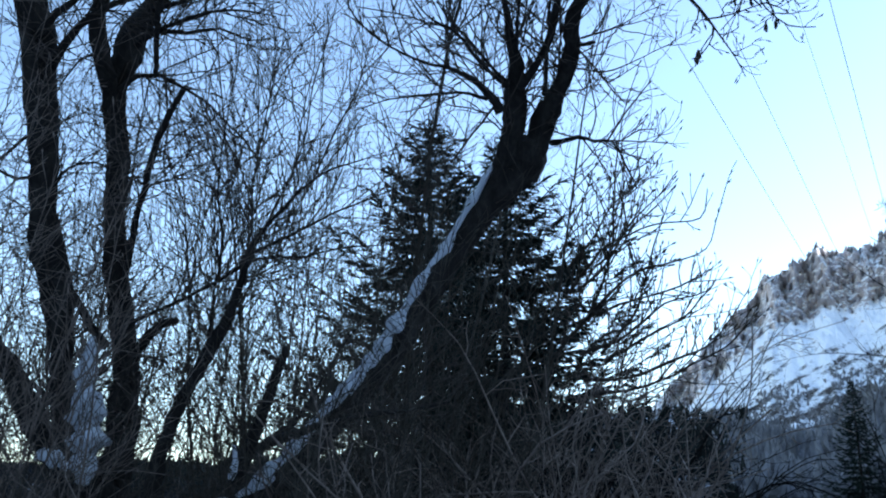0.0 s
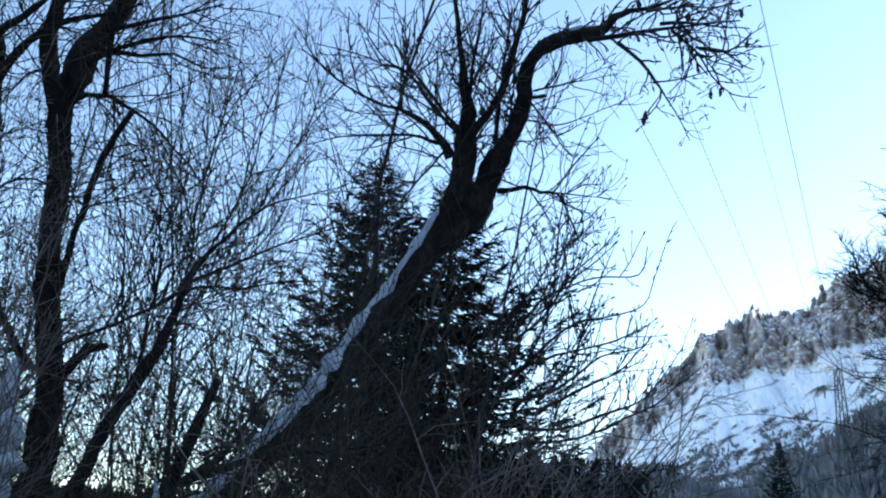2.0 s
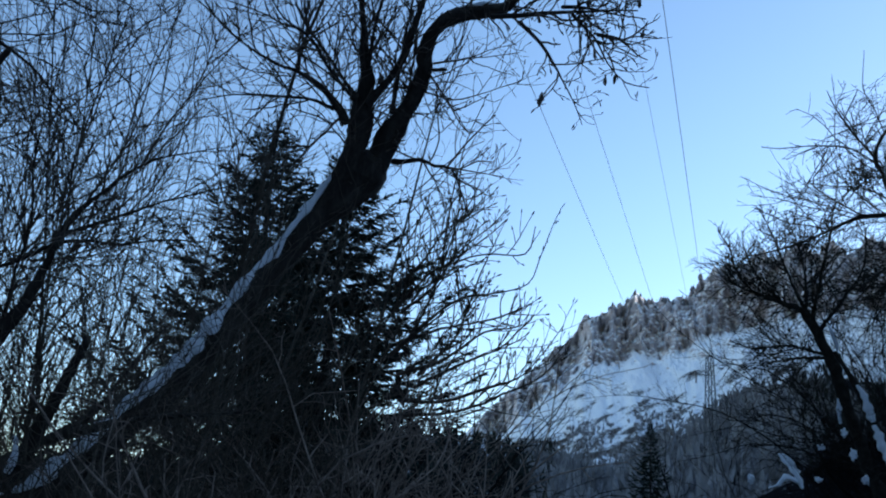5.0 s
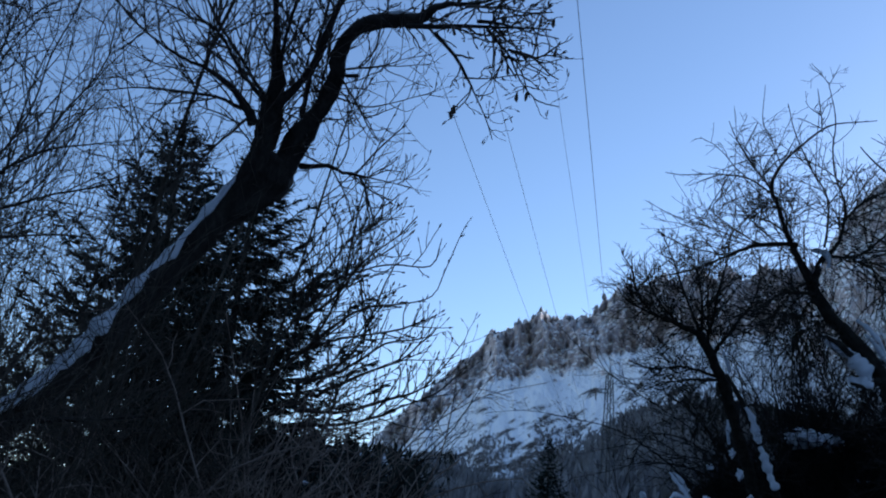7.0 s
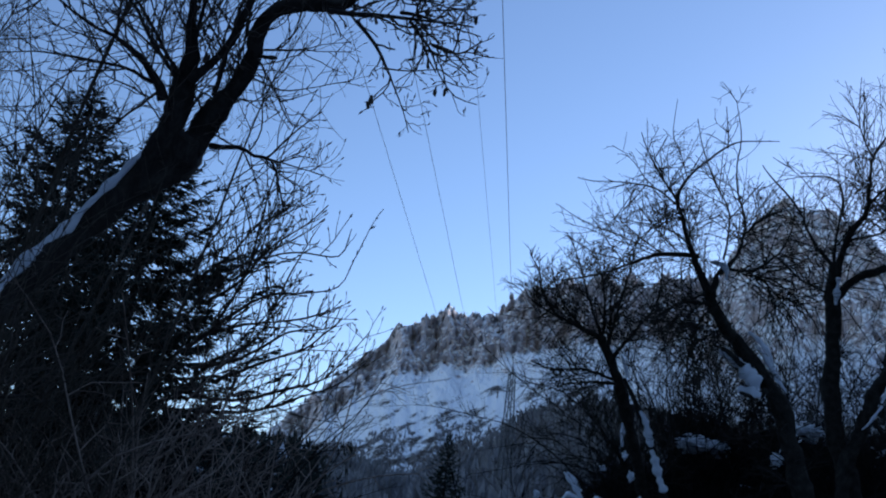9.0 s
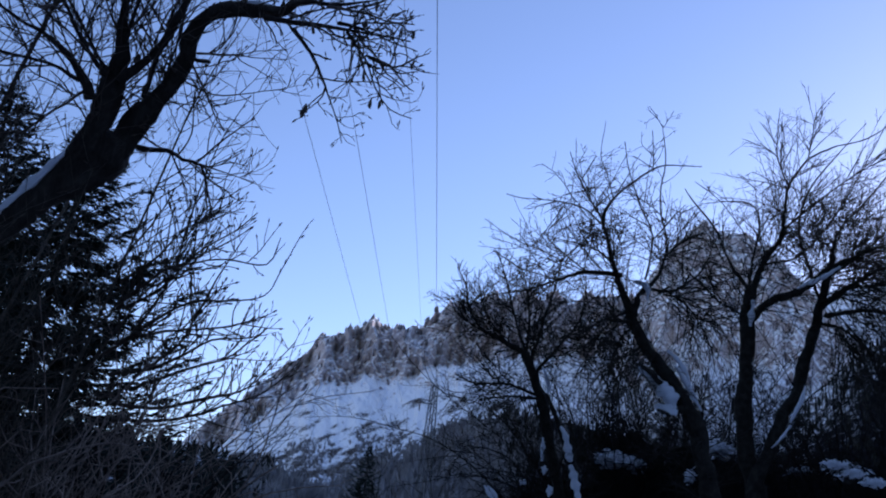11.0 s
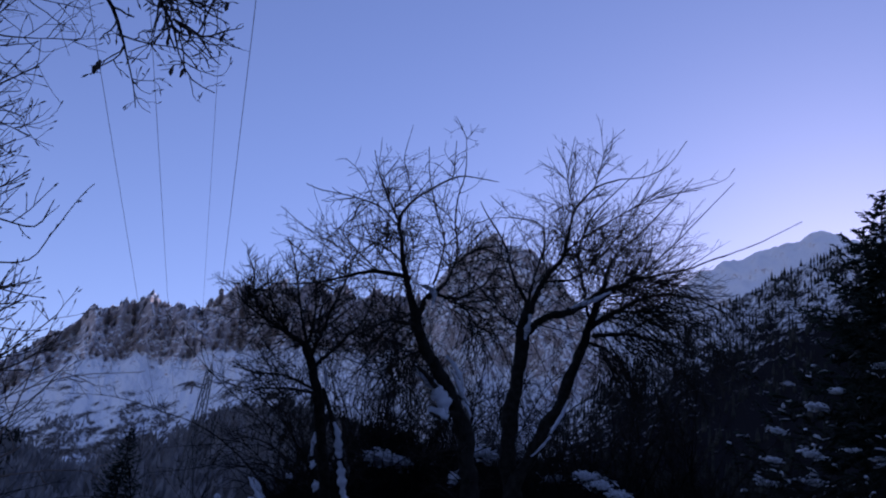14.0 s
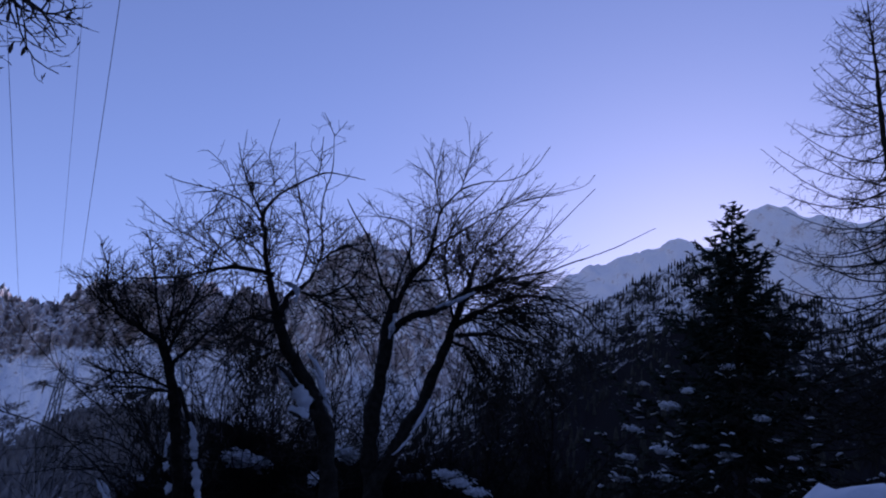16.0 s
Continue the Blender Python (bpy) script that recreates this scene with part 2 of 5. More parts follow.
# ---- trees ----
class Tree:
    """A bare tree: limbs laid by hand along their lines, the finer branches grown along them."""

    def __init__(self, name, base, label, mat, twig_mat, seed, category="tree"):
        self.root = thing(name, base, label, category)
        self.mat, self.twig_mat, self.base = mat, twig_mat, base
        self.rng, self.lines, self.fine, self.thick, self.stout = np.random.default_rng(seed), [], Tubes(), 1.0, (1.0, 1.0)

    def limb(self, name, *pts, to_ground=False, step=None):
        rng = self.rng
        p = np.array(pts, float)
        if name in ("trunk", "stem") and p[0, 2] < 3.3 and to_ground:
            a, d = p[0], p[0] - p[1]
            g = ground_z(a[0], a[1]) - 0.2
            k = min(0.9, (a[2] - g) / max(0.05, -d[2])) if d[2] < 0 else 0.5
            foot = np.array([a[0] + d[0] * k, a[1] + d[1] * k, g, a[3] * 1.35])
            p = np.vstack([foot, p])
        line = smooth_line(p, step or (0.07 if p[0, 3] > 0.05 else 0.11))
        n = len(line)
        kink = np.cumsum(rng.normal(0, 1, (n, 3)), 0)
        kink -= np.linspace(0, 1, n)[:, None] * kink[-1]
        line[:, :3] += kink * np.minimum(0.006, line[:, 3:4] * 0.35)
        swell = np.array([noise.noise((k * 0.22, p[0, 0] * 5, p[0, 2] * 3)) for k in range(n)])
        line[:, 3] = np.maximum(self.stout[p[0, 3] < 0.06] * line[:, 3] * (1 + 0.22 * swell + 0.03 * rng.normal(0, 1, n)), 0.0022)
        t = Tubes()
        big = p[0, 3] > 0.05
        if big:  # a crooked line, never a clean sweep
            bend = np.array([[noise.noise((k * 0.09, p[0, 0] * 3 + 7 * c, 1.5)) + 0.4 * noise.noise((k * 0.3, p[0, 1] * 3 + 7 * c, 4.5)) for c in range(3)] for k in range(n)])
            line[:, :3] += bend * np.minimum(0.035, line[:, 3:4] * 0.3)
        t.tube(line[:, :3], line[:, 3], 16 if big else 6 if p[0, 3] > 0.018 else 5, 0.06, rng, 0.3 if big else 0.0)
        part(name, t, self.mat if p[0, 3] > 0.012 else self.twig_mat, self.root)
        self.lines.append(line)

    def grow(self, spec, only=None):
        """Branches along the limbs, then branches along those. Each level of spec: gap, length, angle, rise, wobble, radius, bare
        share at the start (or the stretch that bears), share of shoots with a bud, points."""
        rng = self.rng
        lines = self.lines if only is None else [self.lines[k] for k in only]
        for gap, length, angle, rise, wobble, radius, start, bud, n in spec:
            sizes = np.array([len(q) for q in lines])
            pos = np.concatenate(lines)
            first = np.r_[0, np.cumsum(sizes)[:-1]]
            step = np.r_[np.linalg.norm(np.diff(pos[:, :3], axis=0), axis=1), 0]
            step[first[1:] - 1] = 0
            arc = np.r_[0, np.cumsum(step)[:-1]]
            total = np.array([arc[f + c - 1] - arc[f] for f, c in zip(first, sizes)])
            start, end = start if isinstance(start, tuple) else (start, 1.0)
            count = np.floor(total * (end - start) / gap + rng.random(len(total))).astype(int)
            who = np.repeat(np.arange(len(lines)), count)
            m = len(who)
            if not m:
                return
            share = start + (end - start) * rng.random(m)
            at = arc[first[who]] + share * total[who]
            k = np.clip(np.searchsorted(arc, at, "right") - 1, first[who], first[who] + sizes[who] - 2)
            mix = np.clip((at - arc[k]) / np.maximum(step[k], 1e-6), 0, 1)[:, None]
            o = pos[k, :3] * (1 - mix) + pos[k + 1, :3] * mix
            tan = pos[k + 1, :3] - pos[k, :3]
            tan /= np.linalg.norm(tan, axis=1)[:, None] + 1e-9
            a = np.cross(tan, UP + (0.013, 0.007, 0))
            a /= np.linalg.norm(a, axis=1)[:, None] + 1e-9
            b = np.cross(a, tan)
            side = rng.random(m)[:, None] * 6.283
            ang = np.radians(angle * (0.6 + 0.8 * rng.random(m)))[:, None]
            d = tan * np.cos(ang) + (a * np.cos(side) + b * np.sin(side)) * np.sin(ang) + UP * rise * (0.2 + 0.8 * rng.random(m))[:, None]
            d /= np.linalg.norm(d, axis=1)[:, None]
            ln = np.minimum(length * (1 - 0.78 * share) * (0.35 + 0.95 * rng.random(m)), 0.55 * total[who])
            r0 = np.minimum(pos[k, 3] * 0.8, self.thick * radius * (0.7 + 0.5 * rng.random(m)))
            p = np.empty((m, n, 3))
            p[:, 0] = o
            for i in range(1, n):
                d = d + rng.normal(0, wobble, (m, 3)) + UP * rise * 0.15
                d /= np.linalg.norm(d, axis=1)[:, None]
                p[:, i] = p[:, i - 1] + d * (ln / (n - 1))[:, None]
            rad = r0[:, None] * np.linspace(1, 0.55, n)
            rad = np.maximum(rad, 0.0022 * self.thick)
            self.fine.batch(p, rad)
            if bud:
                with_bud = rng.random(m) < bud
                e, w, q = p[with_bud, -1], d[with_bud], rad[with_bud, -1:]
                self.fine.batch(np.stack([e - w * 0.006, e + w * 0.01, e + w * 0.034], 1), q * np.array([1.0, 2.3, 0.5]) + np.array([0, 0.0008, 0]), 4)
            lines = self.last = list(np.concatenate([p, rad[..., None]], 2))

    def done(self, name="crown", label=""):
        if self.fine.n:
            tagged(part(name, self.fine, self.twig_mat, self.root, label), kind="stuff")
        return self.root


def snow_strip(line, side, width, seed, label, thick=0.05, end=1.0):
    """Snow lying along the upper side of a limb: a lumpy cap with thin edges, broken here and there."""
    rng = np.random.default_rng(seed)
    l = smooth_line(line, 0.05)
    for _ in range(4):
        l[1:-1] = (l[:-2] + 2 * l[1:-1] + l[2:]) / 4
    t = Tubes()
    m, n = len(l), 9
    tan = np.gradient(l[:, :3], axis=0)
    tan /= np.linalg.norm(tan, axis=1)[:, None]
    up = np.asarray(side, float)[None] - tan * (tan @ np.asarray(side, float))[:, None]
    up /= np.linalg.norm(up, axis=1)[:, None]
    across = np.cross(tan, up)
    lump = np.array([noise.noise((i * 0.1, seed * 3.1, 0)) for i in range(m)])
    fine = np.array([noise.noise((i * 0.3, seed * 1.7, 5)) for i in range(m)])
    half = width * np.linspace(1, end, m) * np.clip(0.66 + 0.95 * lump + 0.22 * fine, 0.04, 1.3)
    half *= np.clip(np.minimum(np.arange(m), np.arange(m)[::-1]) / 7.0, 0.06, 1)
    grid = []
    for i in range(m):
        r = l[i, 3]
        th = np.linspace(-1, 1, n) * np.arcsin(min(0.99, half[i] / max(r, half[i] * 1.02)))
        prof = (np.cos(np.linspace(-1, 1, n) * np.pi / 2)) ** 0.6
        rad = r * 0.97 + thick * min(1, half[i] / (width * 0.8) + 0.1) * prof * (0.7 + 0.6 * fine[i] + 0.5 * lump[i])
        jag = 1 + 0.05 * rng.normal(0, 1, n)
        grid.append(l[i, :3] + rad[:, None] * (up[i] * np.cos(th * jag)[:, None] + across[i] * np.sin(th * jag)[:, None]))
    v = np.vstack(grid)
    i, j = np.meshgrid(np.arange(m - 1), np.arange(n - 1), indexing="ij")
    a = (i * n + j).ravel()
    t.add(v, np.stack([a, a + 1, a + n + 1, a + n], -1))
    ob = new("snow_strip", t.mesh("snow_strip", SNOW))
    mod = ob.modifiers.new("thickness", "SOLIDIFY")
    mod.thickness, mod.offset = 0.012, -1
    return tagged(ob, label, "snow", "snow on the branches")


def snow_roll(label, *pts):
    """A ragged roll of snow clinging to bark."""
    rng = np.random.default_rng(int(abs(pts[0][0]) * 100 + abs(pts[0][2]) * 1000))
    l = smooth_line(pts, 0.03)
    l[:, :3] += np.cumsum(rng.normal(0, 0.003, (len(l), 3)), 0)
    wide = np.array([noise.noise((k * 0.35, pts[0][0] * 9, 2)) for k in range(len(l))])
    t = Tubes()
    t.tube(l[:, :3], np.maximum(l[:, 3] * (0.95 + 0.8 * wide), 0.008), 12, 0.08, rng, 0.45)
    return tagged(new("snow_patch", t.mesh("snow_patch", SNOW)), label, "snow", "snow on the trunks")


def stretch_of(line, a, b):
    """The stretch of a limb between the points nearest to two places."""
    i, j = (int(np.argmin(np.linalg.norm(line[:, :3] - np.array(q), axis=1))) for q in (a, b))
    return line[min(i, j):max(i, j) + 1]


def snow_cluster(place, size, seed, label, group, fat=1.0):
    """Snow held by a bush or bough: many short ragged pieces on its twigs."""
    rng = np.random.default_rng(seed)
    n = 150
    c = np.array(place) + rng.normal(0, 0.42, (n, 3)) * np.array(size)
    s = (size[0] * size[1] * size[2]) ** (1 / 3)
    way = np.c_[rng.normal(0, 1, (n, 2)), rng.normal(-0.15, 0.25, n)]
    way /= np.linalg.norm(way, axis=1)[:, None]
    ln = s * (0.1 + 0.34 * rng.random(n))[:, None]
    bend = rng.normal(0, 0.08 * s, (n, 3))
    t = Tubes()
    t.batch(np.stack([c - way * ln, c - way * ln * 0.4 + bend, c + way * ln * 0.3 + bend * 0.6, c + way * ln], 1), fat * s * (0.03 + 0.08 * rng.random((n, 1))) * np.array([0.3, 1.0, 0.9, 0.3]), 6)
    return tagged(new("snow_patch", t.mesh("snow_patch", SNOW)), label, "snow", group, "stuff")


def lump(name, place, size, seed, label, category="snow", mat=None, rough=0.25, turn=0.0, detail=4, group=""):
    """A rounded heap, uneven all over."""
    bm = bmesh.new()
    bmesh.ops.create_icosphere(bm, subdivisions=detail, radius=1)
    for v in bm.verts:
        n = v.co.normalized()
        k = 1 + rough * noise.noise(n * 1.7 + Vector((seed * 7.3, 0, 0))) + rough * 0.5 * noise.noise(n * 4.3 + Vector((0, seed * 5.1, 0)))
        v.co = Vector((n.x * k * size[0], n.y * k * size[1], n.z * k * size[2]))
    me = bpy.data.meshes.new(name)
    bm.to_mesh(me)
    bm.free()
    me.polygons.foreach_set("use_smooth", [True] * len(me.polygons))
    me.materials.append(mat or SNOW)
    ob = new(name, me)
    ob.location, ob.rotation_euler = place, (0, 0, turn)
    return tagged(ob, label, category, group)


def spruce(name, base, height, radius, seed, label, density=1.0, snow=0.0, low=0.06, droop=0.35, fat=1.0):
    """A spruce: whorls of drooping boughs, each with combs of needled twigs, sparser at the top."""
    rng = np.random.default_rng(seed)
    root = thing(name, base, label, "spruce")
    base = np.array(base, float)
    t, fol, sn = Tubes(), Tubes(), Tubes()
    zs = np.linspace(0, height, 24)
    lean = np.cumsum(rng.normal(0, 0.006 * height, (24, 2)), 0) * 0.25
    mid = np.c_[lean * (zs / height)[:, None], zs] + base
    t.tube(mid, 0.014 * height * (1 - zs / height) ** 0.9 + 0.012, 9, 0.06, rng)
    part("trunk", t, BARK, root)
    z = low * height
    size = height / 14.0
    boughs, share, reaches, ways = [], [], [], []
    n = 7
    s = np.linspace(0, 1, n)
    while z < height * 0.985:
        f = z / height
        reach = radius * (1 - f) ** 0.92 * (0.9 + 0.2 * rng.random()) + 0.16 * size
        count = int((5 + 4 * (1 - f)) * (0.8 + 0.4 * rng.random()))
        spin = rng.random() * 6.28
        c = np.array([np.interp(z, zs, mid[:, k]) for k in range(3)])
        for q in range(count):
            a = spin + q * 6.283 / count + rng.normal(0, 0.25)
            ln = reach * (0.55 + 0.55 * rng.random())
            d = np.array([math.cos(a), math.sin(a), 0])
            sag = (0.55 - 0.9 * (1 - f) * droop * 2) * s * ln * 0.6 - droop * 0.25 * ln * np.sin(s * np.pi) + 0.18 * ln * s**3
            bough = c + d[None] * (s * ln)[:, None] + UP[None] * sag[:, None]
            bough[1:] += rng.normal(0, 0.025 * ln, (n - 1, 3))
            boughs.append(bough), share.append(f), reaches.append(ln), ways.append(d)
        z += (0.026 + 0.022 * rng.random()) * height * (1.1 - 0.5 * f)
    boughs, share, reaches, ways = np.array(boughs), np.array(share), np.array(reaches), np.array(ways)
    fol.batch(boughs, np.repeat((np.linspace(0.02, 0.008, n) * size + 0.004)[None], len(boughs), 0))
    who = np.repeat(np.arange(len(boughs)), 2 * np.maximum(3, (reaches / (0.25 * size) * density).astype(int)))
    m = len(who)
    x = 0.08 + 0.92 * rng.random(m)
    k = np.minimum((x * (n - 1)).astype(int), n - 2)
    step = boughs[who, k + 1] - boughs[who, k]
    o = boughs[who, k] + step * (x * (n - 1) - k)[:, None]
    d = step / (np.linalg.norm(step, axis=1)[:, None] + 1e-9)
    side = np.cross(ways[who], UP) * rng.choice([-1.0, 1.0], m)[:, None]
    tl = (0.25 + 0.75 * (1 - x)) * np.minimum(reaches[who] * 0.5, 0.95 * size) * (0.6 + 0.6 * rng.random(m)) + 0.1 * size
    w = d * (0.65 + 0.3 * rng.random(m))[:, None] + side * (0.3 + 0.6 * rng.random(m))[:, None] + UP * rng.normal(-0.22, 0.12, m)[:, None]
    w /= np.linalg.norm(w, axis=1)[:, None]
    g = 0.012 * size * fat * (0.8 + 0.4 * rng.random(m))
    mp = o + w * (tl * 0.55)[:, None] - UP * (0.02 * tl)[:, None]
    tip = o + w * tl[:, None] - UP * (0.1 * tl)[:, None]
    fol.batch(np.stack([o, mp, tip], 1), g[:, None] * np.array([0.8, 1.2, 0.4]))
    # the needled side twigs, a fishbone along every branchlet
    per = np.maximum(2, (tl / (0.12 * size)).astype(int)) if density > 0.6 else np.full(m, 2)
    q = np.repeat(np.arange(m), per)
    y = rng.random(len(q))[:, None]
    root_at = np.where(y < 0.55, o[q] + (mp[q] - o[q]) * y / 0.55, mp[q] + (tip[q] - mp[q]) * (y - 0.55) / 0.45)
    across = np.cross(w[q], UP)
    across /= np.linalg.norm(across, axis=1)[:, None] + 1e-9
    v = w[q] * 0.75 + across * (rng.choice([-1.0, 1.0], len(q)) * (0.35 + 0.4 * rng.random(len(q))))[:, None] + UP * rng.normal(-0.12, 0.2, len(q))[:, None]
    ln = size * (0.13 + 0.15 * rng.random(len(q))) * (1.15 - 0.5 * y[:, 0])
    fol.batch(np.stack([root_at, root_at + v * ln[:, None]], 1), (0.016 * size * fat * (0.75 + 0.5 * rng.random(len(q))))[:, None] * np.array([1.0, 0.35]))
    if snow:
        sel = np.flatnonzero((rng.random(m) < snow * np.clip(1 - share[who] * 1.9, 0, 1)) & (x > 0.45))
        top = mp[sel] + UP * g[sel, None] * 1.2
        half = w[sel] * tl[sel, None] * 0.4
        wide = size * (0.03 + 0.07 * rng.random((len(sel), 1)) ** 2)
        sn.batch(np.stack([top - half, top - half * 0.3 + UP * wide * 0.5, top + half * 0.4 + UP * wide * 0.3, top + half], 1), wide * np.array([0.4, 1.0, 0.8, 0.2]), 5)
    tagged(part("foliage", fol, NEEDLE, root), kind="stuff")
    if sn.n:
        tagged(part("snow", sn, SNOW, root, "snow lying on the lower boughs"), kind="stuff")
    return root


# ---- land and mountains ----
def sheet(name, grid, mat, scrub=None, smooth=True):
    """A mesh from a grid of points (rows, columns, 3)."""
    m, n, _ = grid.shape
    t = Tubes()
    i, j = np.meshgrid(np.arange(m - 1), np.arange(n - 1), indexing="ij")
    a = (i * n + j).ravel()
    t.add(grid.reshape(-1, 3), np.stack([a, a + n, a + n + 1, a + 1], -1))
    me = t.mesh(name, mat, smooth=smooth)
    if scrub is not None:
        at = me.attributes.new("scrub", "FLOAT", "POINT")
        at.data.foreach_set("value", np.asarray(scrub, np.float32).ravel())
    return new(name, me)


rings = np.r_[np.linspace(0, 30, 46), np.geomspace(32, 4600, 44)]
turns = np.radians(np.linspace(0, 360, 145))
land = np.array([[(r * math.sin(a), r * math.cos(a), ground_z(r * math.sin(a), r * math.cos(a))) for a in turns] for r in rings])
land[:, -1] = land[:, 0]
scrub = np.full(land.shape[:2], 0.56)
scrub[rings > 12] = 0.85
tagged(sheet("ground", land, GROUND, scrub), "snow-covered ground with dark undergrowth and leaf litter showing", "ground", kind="structure")


def fractal(x, y, z, octaves=5, ridged=False):
    s, a, f = 0.0, 1.0, 1.0
    for _ in range(octaves):
        v = noise.noise((x * f, y * f, z * f))
        s += a * ((1 - 2 * abs(v)) if ridged else v)
        a *= 0.5
        f *= 2.03
    return s


def profile(points, az):
    return np.interp(az, [p[0] for p in points], [p[1] for p in points])


def mountain(name, label, skyline, distance, shape, mat, seed, step=0.14, rough=(30, 10), crest=0.2, depth_step=None, streak=0.0, thin=()):
    """A range seen from the valley. skyline: (azimuth, height angle); shape: (share of the way down, distance share, height share,
    crag, scrub) from the crest to the foot. Returns the grid, for woods to stand on."""
    az = np.arange(skyline[0][0], skyline[-1][0], step)
    rows = depth_step or 70
    s = np.linspace(0, 1, rows)
    key = [k[0] for k in shape]
    ds, hs, cr, sc = (np.interp(s, key, [k[c] for k in shape]) for c in (1, 2, 3, 4))
    grid, scrubs = np.empty((rows + 5, len(az), 3)), np.empty((rows + 5, len(az)))
    for j, a in enumerate(az):
        ra = math.radians(a)
        el = profile(skyline, a) + crest * fractal(a * 1.1, seed, 0, 5) * 0.8
        top = distance * math.tan(math.radians(el))
        for i in range(rows):
            d, h = distance * ds[i], top * hs[i]
            x, y = d * math.sin(ra), d * math.cos(ra)
            g = fractal(a * 0.55, h * 0.011 + seed, d * 0.0012, 5, True) - 0.6
            g2 = fractal(a * 2.0, h * 0.05 + seed, 3.0, 5, True) - 0.6
            d2 = d - cr[i] * (rough[0] * g + rough[1] * g2) - (1 - cr[i]) * rough[1] * 0.6 * fractal(a * 0.8, h * 0.02, seed, 4)
            grid[5 + i, j] = (d2 * math.sin(ra), d2 * math.cos(ra), h)
            e = math.degrees(math.atan2(h, d))
            scrubs[5 + i, j] = sc[i] + (profile(thin, a) if thin else 0) + 0.1 * fractal(a * 0.35, h * 0.012, seed + 9, 3) + streak * (1 - cr[i]) * fractal((e - 0.6 * a) * 2.3, (e + a) * 0.35, seed, 5)
        for i in range(5):  # the far side
            b = (5 - i) / 5
            d = distance * (1 + 0.5 * b)
            grid[i, j] = (d * math.sin(ra), d * math.cos(ra), top * (1 - b) - 20 * (b == 1))
            scrubs[i, j] = 0.2
    grid[-1, :, 2] -= 30
    tagged(sheet(name, grid, mat, scrubs, mat is not CLIFF), label, "mountain", kind="structure")
    return grid[5:], az


def woods(name, label, grid, share, count, height, seed, mat, fat=0.24, bare=0.0, col=(0.0, 1.0)):
    """A far wood on a slope: many small trees of uneven height, between two shares of the way down."""
    rng = np.random.default_rng(seed)
    t = Tubes()
    m, n, _ = grid.shape
    fans, fan_r = [], []
    for _ in range(count):
        i = (share[0] + (share[1] - share[0]) * rng.random() ** share[2]) * (m - 2)
        j = (col[0] + (col[1] - col[0]) * rng.random()) * (n - 2)
        if fractal(i * 0.09, j * 0.05, seed, 3) < share[3] + 0.2 * rng.normal():
            continue
        p = grid[int(i), int(j)] * (1 - i % 1) + grid[int(i) + 1, int(j)] * (i % 1)
        h = height * (0.45 + 0.8 * rng.random())
        w = h * fat * (0.7 + 0.6 * rng.random())
        if rng.random() < bare:
            for _ in range(4):  # a leafless crown: a few boughs fanning out
                tip = p + np.append(rng.normal(0, 0.22 * h, 2), h * (0.5 + 0.5 * rng.random()))
                fans.append([p, p * 0.45 + tip * 0.55, tip])
                fan_r.append([w * 0.15, w * 0.5, w * 0.1])
        else:
            t.tube(p + np.array([[0, 0, -1], [0, 0, h * 0.12], [0, 0, h * 0.55], [0, 0, h]]), [w * 0.2, w, w * 0.55, 0.02], 4, 0.35, rng)
    if fans:
        t.batch(np.array(fans), np.array(fan_r))
    return tagged(new(name, t.mesh(name, mat, smooth=False)), label, "woods", kind="stuff")


# crag-topped range with the open snowfield below its cliffs
g, az = mountain(
    "mountain_cliffs", "crag-topped mountain with a snowfield under its cliffs",
    [(-14, 1.0), (0, 3.2), (8, 4.6), (13, 6.9), (16.3, 9.9), (17.6, 11.3), (19.2, 12.8), (20.7, 14.4), (22.9, 15.2), (24, 15.9), (25.5, 15.6), (26.8, 15.9), (27.7, 16.5), (28.8, 17.3), (31.8, 18.2), (36, 18.6), (40.2, 19), (44, 19.4), (52, 16), (58, 12)],
    1400, [(0, 1, 1, 1, 0.12), (0.4, 0.955, 0.765, 1, 0.1), (0.44, 0.93, 0.735, 0.5, 0.1), (0.62, 0.82, 0.56, 0.12, 0.38), (0.75, 0.74, 0.41, 0.15, 0.46), (0.88, 0.6, 0.25, 0.2, 0.66), (1, 0.3, 0, 0.2, 0.66)],
    CLIFF, 3.0, 0.12, (52, 20), 0.35, 110, 0.62, [(8, 0.3), (14, 0.2), (18, 0.05), (22, 0)])
woods("woods_on_crest", "small conifers along the rocky crest", g, (0.0, 0.08, 1.6, -0.1), 420, 8, 21, BRUSH, 0.32, col=(0.35, 1.0))
woods("woods_below_snowfield", "leafless and conifer woods below the snowfield", g, (0.74, 0.98, 0.8, -0.1), 3600, 6.0, 22, BRUSH, 0.22, 0.75, (0.28, 0.66))

g, az = mountain(
    "mountain_horn", "steep rocky horn with snow on its ledges",
    [(38, 12), (41.1, 17.3), (42.1, 19.8), (43.3, 21.8), (45, 23.5), (45.8, 23.6), (48.3, 23), (50.1, 21.9), (51.9, 19.7), (54.1, 17), (60, 13)],
    1250, [(0, 1, 1, 1, 0.05), (0.45, 0.93, 0.62, 1, 0.12), (0.55, 0.88, 0.52, 0.6, 0.42), (0.75, 0.7, 0.32, 0.3, 0.56), (1, 0.35, 0, 0.2, 0.8)],
    CLIFF, 8.0, 0.14, (26, 12), 0.3, 80)
woods("woods_under_horn", "snow-dusted leafless woods under the rocky horn", g, (0.45, 0.98, 0.8, -0.2), 2600, 8, 23, BRUSH, 0.15, 0.85)

